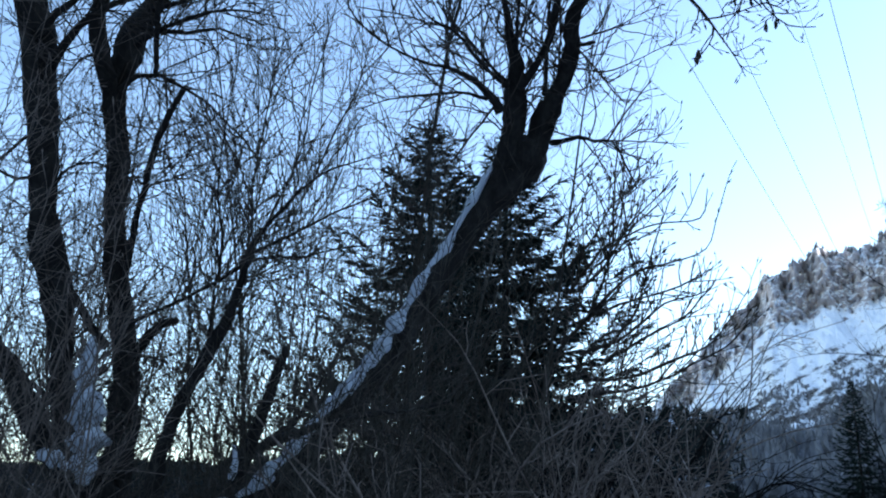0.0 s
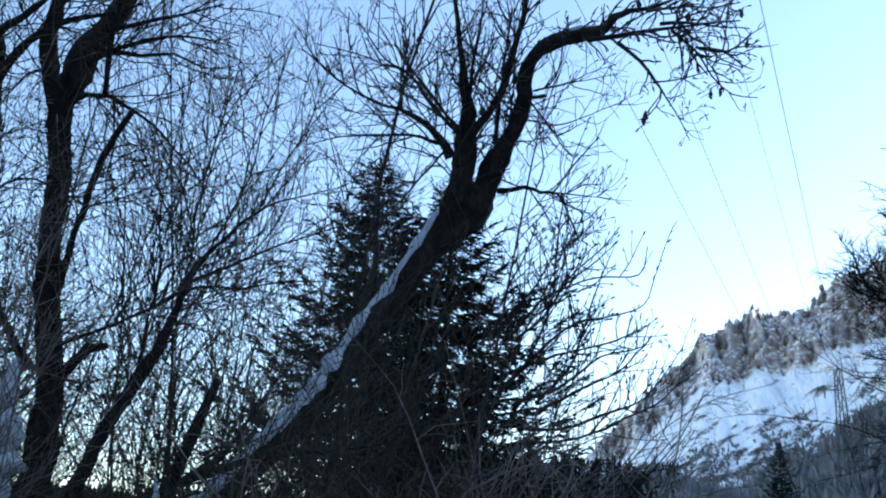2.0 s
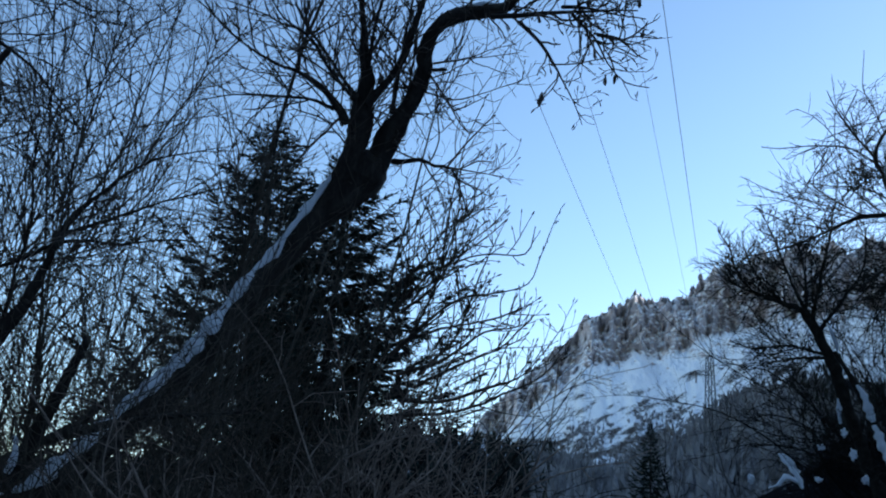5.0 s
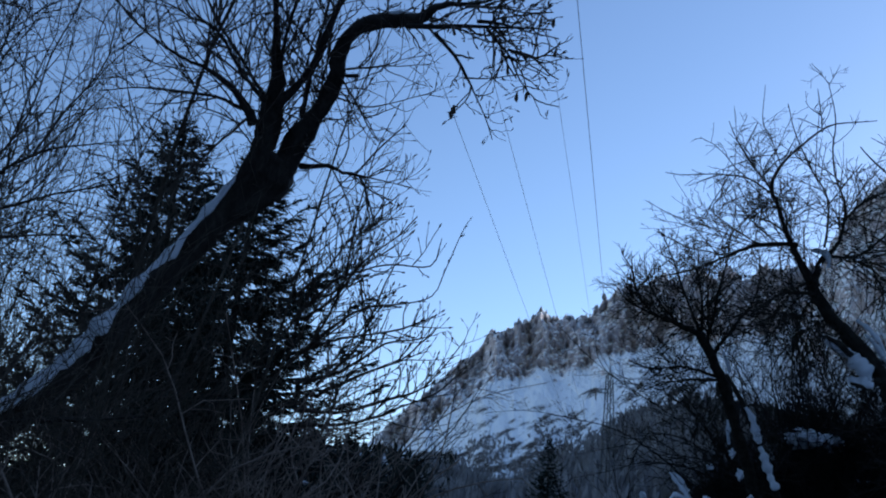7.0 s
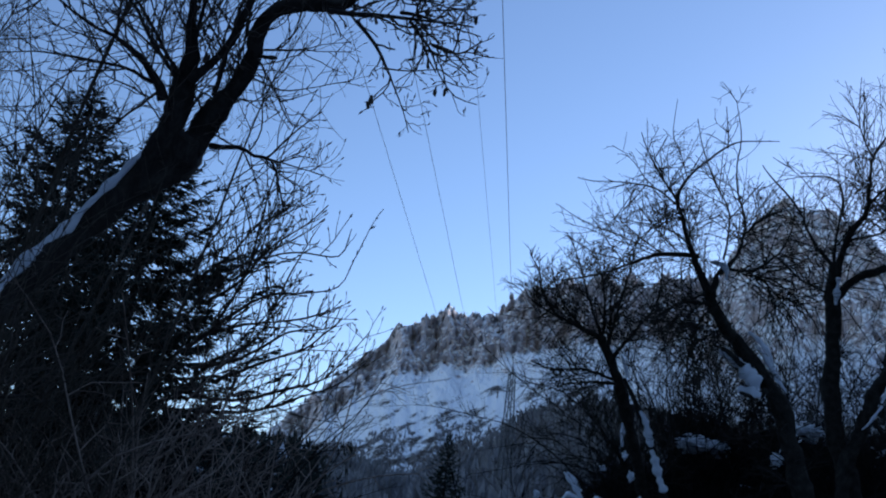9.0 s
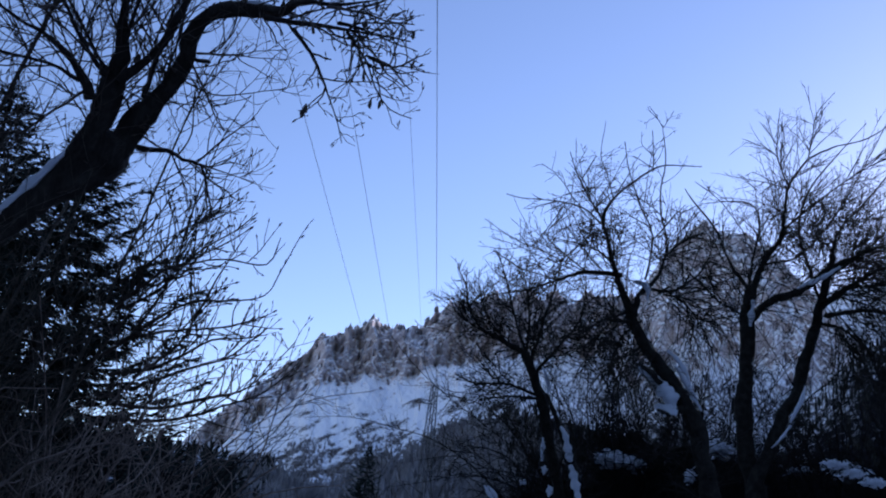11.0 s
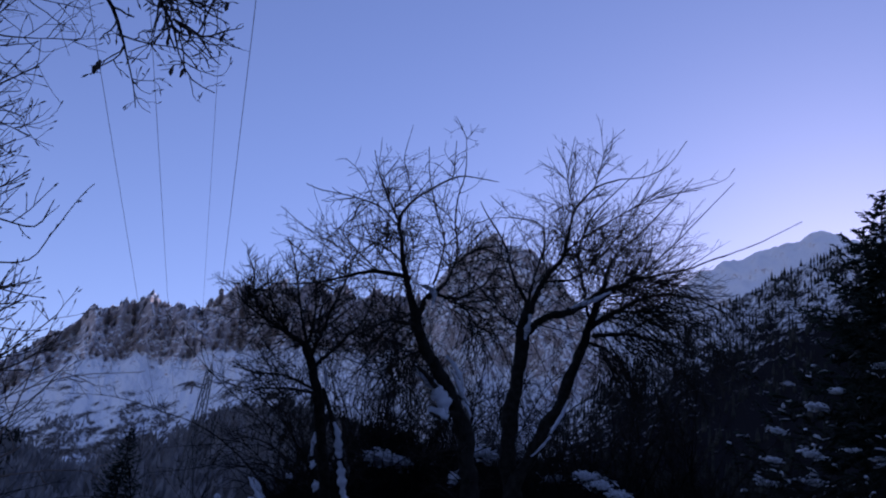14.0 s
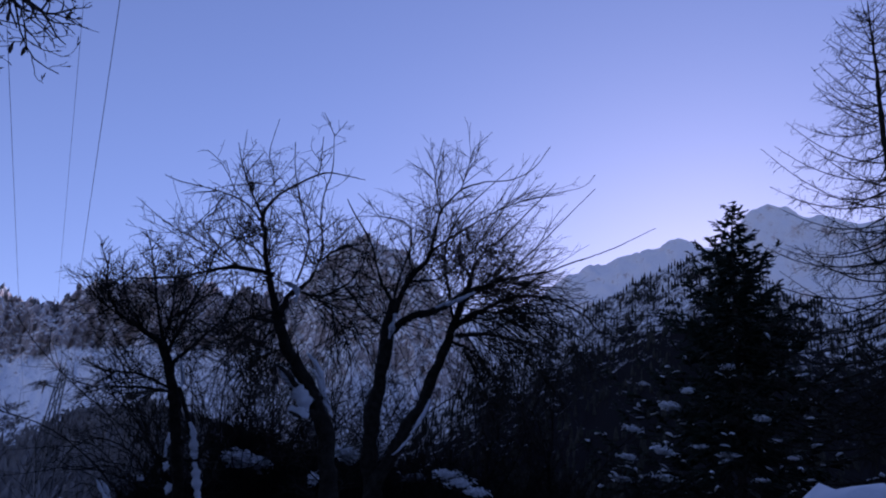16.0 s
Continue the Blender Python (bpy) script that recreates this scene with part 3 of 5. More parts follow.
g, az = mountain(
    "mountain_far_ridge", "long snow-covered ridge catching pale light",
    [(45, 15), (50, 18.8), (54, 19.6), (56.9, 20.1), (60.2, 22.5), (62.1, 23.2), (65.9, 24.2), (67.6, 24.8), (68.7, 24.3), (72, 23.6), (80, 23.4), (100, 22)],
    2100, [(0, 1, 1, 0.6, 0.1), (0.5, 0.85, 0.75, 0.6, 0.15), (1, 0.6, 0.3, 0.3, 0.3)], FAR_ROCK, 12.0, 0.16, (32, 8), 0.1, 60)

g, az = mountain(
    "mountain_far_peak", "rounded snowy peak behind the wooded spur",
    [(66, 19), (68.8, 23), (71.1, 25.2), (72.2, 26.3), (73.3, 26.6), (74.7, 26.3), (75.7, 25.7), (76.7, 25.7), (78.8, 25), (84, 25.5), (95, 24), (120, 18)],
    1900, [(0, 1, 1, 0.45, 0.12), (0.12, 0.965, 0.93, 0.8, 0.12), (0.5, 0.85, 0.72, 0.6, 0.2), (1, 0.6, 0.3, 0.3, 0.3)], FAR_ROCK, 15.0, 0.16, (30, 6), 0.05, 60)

g, az = mountain(
    "mountain_spur", "steep wooded spur with snow between the trees",
    [(44, 6), (50, 11.5), (53.5, 14.6), (57.8, 17.8), (60.3, 19.5), (63.3, 21.3), (65.9, 22.5), (68.9, 23.6), (71.4, 22.8), (74.7, 20.9), (78.1, 19.5), (90, 20), (125, 15)],
    900, [(0, 1, 1, 0.6, 0.58), (0.25, 0.9, 0.8, 0.5, 0.64), (0.5, 0.78, 0.62, 0.4, 0.78), (1, 0.3, 0, 0.2, 1.0)], HILL, 18.0, 0.2, (22, 8), 0.15, 70)
woods("woods_on_spur", "dark conifer woods on the steep spur", g, (0.0, 0.9, 1.3, -0.6), 5200, 8, 24, WOODS, 0.17, 0.05)

# crest between 0 and 8 degrees is added height that darkens the spruce gaps
g, az = mountain(
    "hill_near", "dark wooded hill at the foot of the range",
    [(-40, 3.0), (-30, 3.4), (-22, 3.2), (-16, 3.2), (-10, 3.4), (-3, 4.0), (0, 7), (5, 7.5), (8, 7.2), (13, 7.0), (16.3, 6.9), (19, 6.5), (22.4, 5.3), (24.6, 6.8), (28.4, 9.3), (31, 10.9), (35, 11.5), (38, 11.2), (41, 10.6), (44, 9.8), (52, 9.6), (60, 10.0), (66, 9.6), (75, 9), (95, 8), (120, 4)],
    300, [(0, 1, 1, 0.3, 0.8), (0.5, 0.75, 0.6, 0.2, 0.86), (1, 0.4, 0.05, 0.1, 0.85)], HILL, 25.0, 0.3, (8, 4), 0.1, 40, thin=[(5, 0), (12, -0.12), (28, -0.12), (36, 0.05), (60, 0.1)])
# leafless woods in two tones: BRUSH carries haze, WOODS carries shade in its colour
woods("woods_on_near_hill", "haze-pale leafless woods with a few conifers on the near hill", g, (0.0, 0.95, 0.7, -0.9), 1800, 5.0, 25, BRUSH, 0.2, 0.8, (0.36, 0.47))
woods("shaded_woods_on_near_hill", "leafless woods behind the spruces, shade put into their dark colour", g, (0.0, 0.95, 0.7, -0.9), 1300, 5.0, 29, WOODS, 0.2, 0.8, (0.12, 0.37))
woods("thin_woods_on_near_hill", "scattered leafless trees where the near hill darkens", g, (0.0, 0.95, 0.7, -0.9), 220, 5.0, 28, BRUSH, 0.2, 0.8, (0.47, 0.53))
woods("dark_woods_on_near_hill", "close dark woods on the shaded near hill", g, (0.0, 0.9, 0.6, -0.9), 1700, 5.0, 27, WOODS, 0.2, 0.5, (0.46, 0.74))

# an unseen wooded hill, added behind the camera to keep sky light off the trees
g, az = mountain(
    "unseen_blocking_hill", "unseen dark hill added behind the camera to block sky light",
    [(125, 12), (135, 16), (150, 19), (180, 21), (230, 21), (270, 19), (300, 14), (318, 8), (330, 3)],
    90, [(0, 1, 1, 0.3, 0.8), (0.5, 0.6, 0.55, 0.2, 0.8), (1, 0.16, 0.0, 0.1, 0.75)], HILL, 29.0, 1.5, (4, 2), 0.3, 30)
woods("unseen_hill_woods", "dark spruce woods on the added unseen hill", g, (0.0, 0.75, 1.0, -0.9), 1300, 9, 26, WOODS, 0.26, 0.2)


# ---- pylon and cables ----
def pylon(x, y, top, foot, half_top, half_foot):
    root = thing("pylon", (x, y, foot), "slender steel lattice pylon on the wooded slope", "pylon")
    h = top - foot

    def corner(k, z):
        w = half_foot + (half_top - half_foot) * (z - foot) / h
        return np.array([x + (w if k in (0, 3) else -w), y + (w if k in (0, 1) else -w), z])

    for k in range(4):
        t = Tubes()
        t.tube([corner(k, foot), corner(k, top)], [0.13, 0.1], 4)
        part("leg", t, STEEL, root)
    n = 13
    zs = foot + h * (1 - (1 - np.linspace(0, 1, n)) ** 1.15)
    for k in range(4):
        t = Tubes()
        for i in range(n - 1):
            a, b = (k, (k + 1) % 4) if i % 2 else ((k + 1) % 4, k)
            t.tube([corner(a, zs[i]), corner(b, zs[i + 1])], [0.06, 0.06], 4)
            t.tube([corner(b, zs[i + 1]), corner(a, zs[i + 1])], [0.05, 0.05], 4)
        tagged(part("bracing", t, STEEL, root), kind="stuff")
    t = Tubes()
    arm = top - 3.4
    t.tube([(x, y, arm), (x - 2.3, y + 0.7, arm + 0.1)], [0.12, 0.08], 4)
    t.tube([(x, y, arm + 0.9), (x - 2.3, y + 0.7, arm + 0.15)], [0.06, 0.05], 4)
    part("crossarm", t, STEEL, root)
    t = Tubes()
    t.tube([(x - 2.3, y + 0.7, arm + 0.1 - 0.14 * i) for i in range(12)], [0.06, 0.15] * 6, 6)
    part("insulator", t, GLASS, root)
    t = Tubes()
    t.tube([(x, y, top), (x, y, top + 1.6)], [0.12, 0.04], 4)
    part("peak", t, STEEL, root)


pylon(77.2, 142.0, 37.6, ground_z(77.2, 142.0) - 0.4, 0.45, 1.25)

# four cables slung across the valley, side by side
CABLE_AZ = radians(30.0)
along, aside = np.array([math.sin(CABLE_AZ), math.cos(CABLE_AZ), 0]), np.array([math.cos(CABLE_AZ), -math.sin(CABLE_AZ), 0])
for k, (off, high, r) in enumerate([(-12.6, 30.0, 0.02), (-9.1, 30.0, 0.018), (-5.05, 30.0, 0.013), (-3.2, 30.0, 0.022)]):
    t = Tubes()
    s = np.linspace(-160, 900, 60)
    t.tube(along[None] * s[:, None] + aside[None] * off + UP[None] * (1.6 + high + 0.00002 * (s - 200) ** 2)[:, None], np.full(60, r), 5)
    tagged(new("power_cable", t.mesh("power_cable", CABLE)), "thin dark power cable slung across the valley", "cable", "power cables")


# ---- trees on the left ----
def leaning_tree():
    t = Tree("leaning_tree", (-2.0, 5.3, 0.1), "old leaning leafless tree with snow along its trunk", BARK, TWIG, 11)
    t.thick = 0.85
    t.limb("trunk", (-1.42, 5.83, 1.47, 0.112), (-1.26, 5.94, 1.66, 0.109), (-1.07, 6.04, 1.86, 0.104), (-0.79, 6.17, 2.23, 0.099), (-0.46, 6.27, 2.66, 0.097), (-0.22, 6.30, 3.05, 0.094), (-0.00, 6.30, 3.43, 0.095), (0.21, 6.28, 3.76, 0.103), (0.45, 6.23, 4.08, 0.136), (0.58, 6.20, 4.26, 0.155), (0.60, 6.16, 4.40, 0.142), to_ground=True)
    t.limb("limb", (0.40, 6.28, 4.05, 0.092), (0.47, 6.14, 4.30, 0.081), (0.49, 6.00, 4.56, 0.076), (0.50, 5.85, 4.79, 0.060), (0.45, 5.72, 4.99, 0.036), (0.40, 5.58, 5.18, 0.024), (0.35, 5.41, 5.40, 0.016), (0.30, 5.24, 5.60, 0.008))
    t.limb("limb", (0.63, 6.33, 4.13, 0.098), (0.71, 6.19, 4.35, 0.105), (0.76, 6.06, 4.52, 0.081), (0.84, 5.93, 4.69, 0.060), (0.90, 5.77, 4.86, 0.054), (0.91, 5.63, 5.03, 0.056), (0.96, 5.50, 5.16, 0.053), (1.08, 5.39, 5.24, 0.048), (1.26, 5.30, 5.26, 0.041), (1.37, 5.24, 5.27, 0.032), (1.45, 5.16, 5.32, 0.023), (1.61, 5.07, 5.32, 0.015), (1.77, 4.95, 5.35, 0.010), (1.94, 4.81, 5.39, 0.005))
    t.limb("limb", (1.29, 5.23, 5.17, 0.020), (1.44, 5.06, 5.10, 0.016), (1.59, 4.87, 5.04, 0.013), (1.72, 4.70, 4.97, 0.010), (1.86, 4.50, 4.88, 0.007), (1.98, 4.32, 4.79, 0.004))
    t.limb("limb", (0.41, 5.92, 4.49, 0.040), (0.31, 5.85, 4.61, 0.032), (0.09, 5.78, 4.73, 0.019), (-0.16, 5.72, 4.79, 0.013), (-0.40, 5.64, 4.87, 0.009), (-0.61, 5.54, 4.99, 0.006), (-0.76, 5.38, 5.16, 0.003))
    t.limb("limb", (0.31, 5.87, 4.59, 0.018), (0.10, 6.00, 4.70, 0.012), (-0.16, 6.17, 4.76, 0.010), (-0.43, 6.33, 4.81, 0.006), (-0.72, 6.52, 4.80, 0.004))
    t.limb("limb", (0.45, 5.83, 4.66, 0.021), (0.25, 5.64, 4.75, 0.015), (0.08, 5.44, 4.86, 0.009), (-0.12, 5.28, 4.89, 0.007), (-0.25, 5.10, 4.96, 0.004), (-0.38, 4.91, 5.03, 0.003))
    t.limb("limb", (0.54, 5.82, 4.65, 0.045), (0.68, 5.70, 4.82, 0.032), (0.75, 5.56, 5.00, 0.028), (0.79, 5.44, 5.15, 0.024), (0.82, 5.27, 5.36, 0.018), (0.83, 5.09, 5.55, 0.009))
    t.limb("limb", (0.51, 5.72, 4.85, 0.019), (0.51, 5.49, 5.04, 0.014), (0.52, 5.26, 5.21, 0.009), (0.51, 5.03, 5.36, 0.005))
    t.limb("limb", (0.72, 5.83, 4.60, 0.018), (0.74, 5.75, 4.97, 0.014), (0.76, 5.66, 5.29, 0.010), (0.78, 5.56, 5.61, 0.006))
    t.limb("limb", (0.81, 6.15, 4.39, 0.025), (0.98, 5.97, 4.35, 0.016), (1.09, 5.86, 4.26, 0.012), (1.19, 5.75, 4.21, 0.009), (1.25, 5.67, 4.02, 0.007), (1.30, 5.56, 3.78, 0.004))
    t.limb("limb", (1.17, 5.74, 4.21, 0.007), (1.36, 5.55, 4.12, 0.004), (1.48, 5.40, 4.05, 0.003))
    t.limb("limb", (0.37, 5.89, 4.55, 0.012), (0.23, 6.09, 4.43, 0.010), (0.03, 6.36, 4.26, 0.006), (-0.10, 6.52, 4.13, 0.004))
    t.limb("limb", (1.44, 5.08, 5.07, 0.017), (1.58, 5.05, 4.91, 0.012), (1.68, 5.04, 4.76, 0.010), (1.75, 5.03, 4.65, 0.006), (1.85, 5.02, 4.46, 0.004), (1.90, 5.02, 4.34, 0.003))
    t.limb("limb", (1.66, 4.99, 4.73, 0.007), (1.82, 4.87, 4.70, 0.005), (1.96, 4.73, 4.69, 0.004), (2.07, 4.68, 4.59, 0.003))
    t.limb("limb", (1.73, 4.78, 5.01, 0.014), (1.86, 4.69, 4.80, 0.009), (1.93, 4.64, 4.59, 0.006), (2.01, 4.56, 4.43, 0.005), (2.11, 4.44, 4.35, 0.003))
    t.limb("limb", (1.88, 4.72, 4.84, 0.009), (1.96, 4.47, 4.68, 0.007), (1.98, 4.19, 4.61, 0.005))
    t.limb("limb", (1.86, 4.72, 4.84, 0.009), (1.97, 4.59, 4.75, 0.007), (2.06, 4.50, 4.60, 0.005), (2.10, 4.44, 4.54, 0.003))
    t.limb("limb", (1.68, 4.86, 5.10, 0.014), (1.81, 4.62, 4.96, 0.008), (1.91, 4.46, 4.83, 0.006), (2.00, 4.25, 4.69, 0.004))
    t.limb("limb", (1.58, 4.84, 5.17, 0.011), (1.74, 4.56, 5.03, 0.007), (1.85, 4.36, 4.90, 0.005), (1.93, 4.19, 4.82, 0.004))
    t.limb("limb", (0.94, 5.64, 4.91, 0.015), (1.00, 5.58, 4.89, 0.013), (1.05, 5.53, 4.87, 0.010))
    t.limb("limb", (0.96, 5.61, 4.95, 0.009), (1.16, 5.37, 4.89, 0.006), (1.27, 5.20, 4.88, 0.003), (1.41, 4.99, 4.84, 0.003))
    t.limb("limb", (0.94, 5.65, 4.89, 0.009), (1.10, 5.63, 4.67, 0.007), (1.20, 5.62, 4.51, 0.005), (1.26, 5.61, 4.44, 0.003))
    t.limb("limb", (0.93, 5.81, 4.82, 0.008), (1.13, 5.62, 4.69, 0.006), (1.29, 5.41, 4.66, 0.004), (1.48, 5.11, 4.63, 0.003))
    t.limb("limb", (0.51, 6.01, 4.74, 0.021), (0.35, 5.99, 4.90, 0.015), (0.20, 5.95, 5.07, 0.011), (0.04, 5.92, 5.23, 0.007), (-0.08, 5.86, 5.40, 0.005))
    t.limb("limb", (0.84, 5.99, 4.72, 0.011), (0.84, 5.77, 4.94, 0.008), (0.82, 5.56, 5.14, 0.007), (0.78, 5.38, 5.29, 0.005), (0.74, 5.20, 5.44, 0.003))
    outer = [2, 3, 13, 14, 15, 16, 17, 18, 19]
    rest = [k for k in range(1, len(t.lines)) if k not in outer]
    t.grow([(0.075, 0.5, 50, -0.06, 0.26, 0.012, 0.1, 0.0, 6), (0.1, 0.26, 50, -0.08, 0.28, 0.0085, 0.1, 0.5, 5), (0.1, 0.1, 50, 0.1, 0.3, 0.0052, 0.15, 0.9, 3)], outer)
    for k in t.rng.choice(len(t.last), 13, replace=False):  # withered clumps left hanging
        q = t.last[k][-1, :3]
        e = np.array([q + UP * 0.01, q - UP * 0.012, q - UP * 0.035, q - UP * 0.06]) + t.rng.normal(0, 0.006, (4, 3))
        t.fine.tube(e, np.array([0.005, 0.014, 0.016, 0.006]) * (0.6 + 0.7 * t.rng.random()), 6, 0.3, t.rng)
    t.grow([(0.07, 1.1, 46, 0.22, 0.15, 0.009, 0.05, 0.0, 8), (0.12, 0.6, 46, 0.2, 0.17, 0.0064, 0.1, 0.45, 5)], rest)
    t.grow([(0.03, 0.75, 65, 0.05, 0.28, 0.006, 0.0, 0.0, 6), (0.1, 0.35, 45, 0.1, 0.2, 0.0042, 0.1, 0.2, 4)], [0])
    t.done()
    return t


def side_shrub():
    t = Tree("arching_shrub", (1.0, 7.5, 0.3), "leafless shrub with arching stems and swollen buds", TWIG, SHOOT, 12, "shrub")
    t.thick = 0.72
    t.limb("stem", (1.11, 7.46, 3.16, 0.019), (1.35, 7.00, 3.40, 0.013), (1.53, 6.67, 3.52, 0.010), (1.73, 6.40, 3.52, 0.007), (1.90, 6.10, 3.54, 0.005), (1.91, 5.86, 3.67, 0.004), (1.90, 5.48, 3.85, 0.003), (1.91, 5.34, 3.90, 0.003))
    t.limb("stem", (1.08, 7.38, 3.53, 0.018), (1.27, 6.88, 3.73, 0.011), (1.46, 6.55, 3.78, 0.008), (1.61, 6.28, 3.78, 0.007), (1.82, 5.93, 3.70, 0.005), (1.80, 5.64, 3.82, 0.003))
    t.limb("stem", (1.18, 7.43, 3.27, 0.018), (1.47, 7.09, 3.35, 0.012), (1.76, 6.76, 3.38, 0.008), (1.89, 6.58, 3.41, 0.007), (2.03, 6.34, 3.47, 0.003))
    t.limb("stem", (1.19, 7.48, 2.99, 0.019), (1.55, 7.26, 3.11, 0.014), (1.83, 7.00, 3.35, 0.009), (1.99, 6.89, 3.38, 0.007), (2.18, 6.75, 3.43, 0.003))
    t.limb("stem", (1.23, 7.51, 2.79, 0.021), (1.57, 7.14, 2.77, 0.015), (1.84, 6.77, 2.85, 0.011), (2.01, 6.48, 2.92, 0.007), (2.09, 6.22, 3.06, 0.005), (2.14, 5.95, 3.21, 0.004))
    t.limb("stem", (1.29, 7.52, 2.68, 0.019), (1.67, 7.13, 2.71, 0.013), (1.93, 6.78, 2.82, 0.008), (2.11, 6.51, 2.90, 0.007), (2.21, 6.30, 3.01, 0.005), (2.26, 6.15, 3.09, 0.003))
    t.limb("stem", (1.02, 7.31, 3.80, 0.014), (1.15, 7.28, 4.12, 0.009), (1.25, 7.24, 4.39, 0.006), (1.30, 7.20, 4.60, 0.005))
    t.limb("stem", (1.08, 7.33, 3.72, 0.016), (1.28, 7.07, 3.94, 0.010), (1.39, 6.84, 4.14, 0.007), (1.56, 6.64, 4.26, 0.006), (1.52, 6.43, 4.47, 0.004), (1.54, 6.26, 4.60, 0.003))
    t.limb("stem", (1.17, 7.36, 3.54, 0.016), (1.35, 6.99, 3.68, 0.012), (1.46, 6.58, 3.88, 0.008), (1.61, 6.20, 3.98, 0.005), (1.68, 5.91, 4.06, 0.004))
    t.limb("stem", (1.26, 7.40, 3.32, 0.016), (1.39, 7.01, 3.74, 0.010), (1.36, 6.69, 4.08, 0.008), (1.34, 6.39, 4.36, 0.006), (1.35, 6.07, 4.61, 0.005), (1.41, 5.71, 4.84, 0.003))
    t.limb("stem", (1.37, 7.45, 3.01, 0.018), (1.59, 7.16, 3.29, 0.012), (1.65, 6.95, 3.54, 0.009), (1.69, 6.73, 3.78, 0.007), (1.76, 6.45, 4.05, 0.004))
    t.limb("stem", (1.38, 7.46, 2.92, 0.018), (1.72, 7.19, 3.12, 0.012), (1.95, 7.01, 3.22, 0.009), (2.07, 6.85, 3.36, 0.006), (2.15, 6.75, 3.45, 0.004))
    whips = [0, 9]
    bushy = [k for k in range(len(t.lines)) if k not in whips]
    t.grow([(0.085, 0.7, 48, 0.42, 0.08, 0.0105, 0.03, 0.9, 6), (0.14, 0.34, 40, 0.4, 0.1, 0.008, 0.12, 0.95, 4)], bushy)
    t.grow([(0.085, 0.6, 45, 0.42, 0.08, 0.0105, (0.03, 0.5), 0.9, 6), (0.14, 0.3, 40, 0.4, 0.1, 0.008, 0.12, 0.95, 4)], whips)
    t.grow([(0.1, 0.05, 35, 0.2, 0.1, 0.006, 0.4, 1.0, 3)], whips)
    t.done()
    return t


def forked_tree():
    t = Tree("forked_tree", (-2.1, 6.3, 0.1), "thick forked leafless tree with broken stubs and snow in its fork", BARK, TWIG, 13)
    t.thick, t.stout = 0.68, (0.84, 0.84)
    t.limb("trunk", (-2.29, 6.24, 1.74, 0.132), (-2.26, 6.20, 2.04, 0.114), (-2.25, 6.20, 2.36, 0.110), (-2.26, 6.20, 2.66, 0.115), (-2.33, 6.17, 2.98, 0.108), (-2.38, 6.07, 3.24, 0.099), (-2.41, 5.98, 3.59, 0.086), (-2.41, 5.88, 3.98, 0.087), (-2.40, 5.77, 4.38, 0.096), (-2.36, 5.68, 4.64, 0.110), (-2.26, 5.61, 4.88, 0.105), (-2.11, 5.53, 5.11, 0.097), (-1.95, 5.43, 5.39, 0.075), to_ground=True)
    t.limb("trunk", (-2.51, 6.27, 1.74, 0.112), (-2.55, 6.20, 2.03, 0.099), (-2.59, 6.13, 2.33, 0.085), (-2.62, 6.06, 2.63, 0.081), (-2.65, 5.99, 2.91, 0.098), (-2.72, 5.90, 3.23, 0.124), (-2.77, 5.82, 3.53, 0.116), (-2.79, 5.71, 3.90, 0.117), (-2.81, 5.58, 4.28, 0.122), (-2.83, 5.46, 4.64, 0.127), (-2.84, 5.28, 4.98, 0.132), (-2.90, 5.14, 5.28, 0.107), to_ground=True)
    t.limb("limb", (-2.16, 6.13, 1.71, 0.108), (-2.47, 5.95, 1.94, 0.094), (-2.64, 5.81, 2.23, 0.101), (-2.77, 5.67, 2.51, 0.079), (-2.87, 5.54, 2.74, 0.061), (-3.00, 5.33, 3.09, 0.044))
    t.limb("limb", (-2.40, 5.73, 4.36, 0.065), (-2.40, 5.48, 4.63, 0.070), (-2.38, 5.29, 4.82, 0.063), (-2.29, 5.14, 4.99, 0.055), (-2.19, 4.96, 5.18, 0.038))
    t.limb("limb", (-2.36, 5.69, 4.47, 0.032), (-2.14, 5.57, 4.55, 0.024), (-1.96, 5.53, 4.54, 0.017), (-1.83, 5.52, 4.47, 0.017), (-1.66, 5.50, 4.36, 0.011), (-1.52, 5.49, 4.22, 0.009), (-1.35, 5.46, 4.05, 0.006), (-1.21, 5.43, 3.84, 0.004))
    t.limb("limb", (-2.22, 5.95, 2.97, 0.023), (-2.16, 5.79, 3.29, 0.025), (-2.09, 5.66, 3.53, 0.026), (-2.01, 5.55, 3.74, 0.028), (-1.92, 5.43, 3.94, 0.029), (-1.81, 5.31, 4.13, 0.029), (-1.71, 5.21, 4.28, 0.025))
    t.limb("limb", (-2.17, 5.99, 2.85, 0.023), (-2.06, 5.99, 2.94, 0.019), (-1.87, 5.99, 3.03, 0.015), (-1.65, 5.99, 3.15, 0.015), (-1.46, 5.96, 3.28, 0.017), (-1.23, 5.95, 3.36, 0.014), (-0.95, 5.95, 3.37, 0.010), (-0.67, 5.93, 3.44, 0.009), (-0.39, 5.90, 3.46, 0.005))
    t.limb("limb", (-2.21, 6.23, 2.68, 0.056), (-2.08, 6.09, 2.80, 0.042), (-1.92, 5.96, 2.88, 0.033), (-1.80, 5.89, 2.89, 0.029))
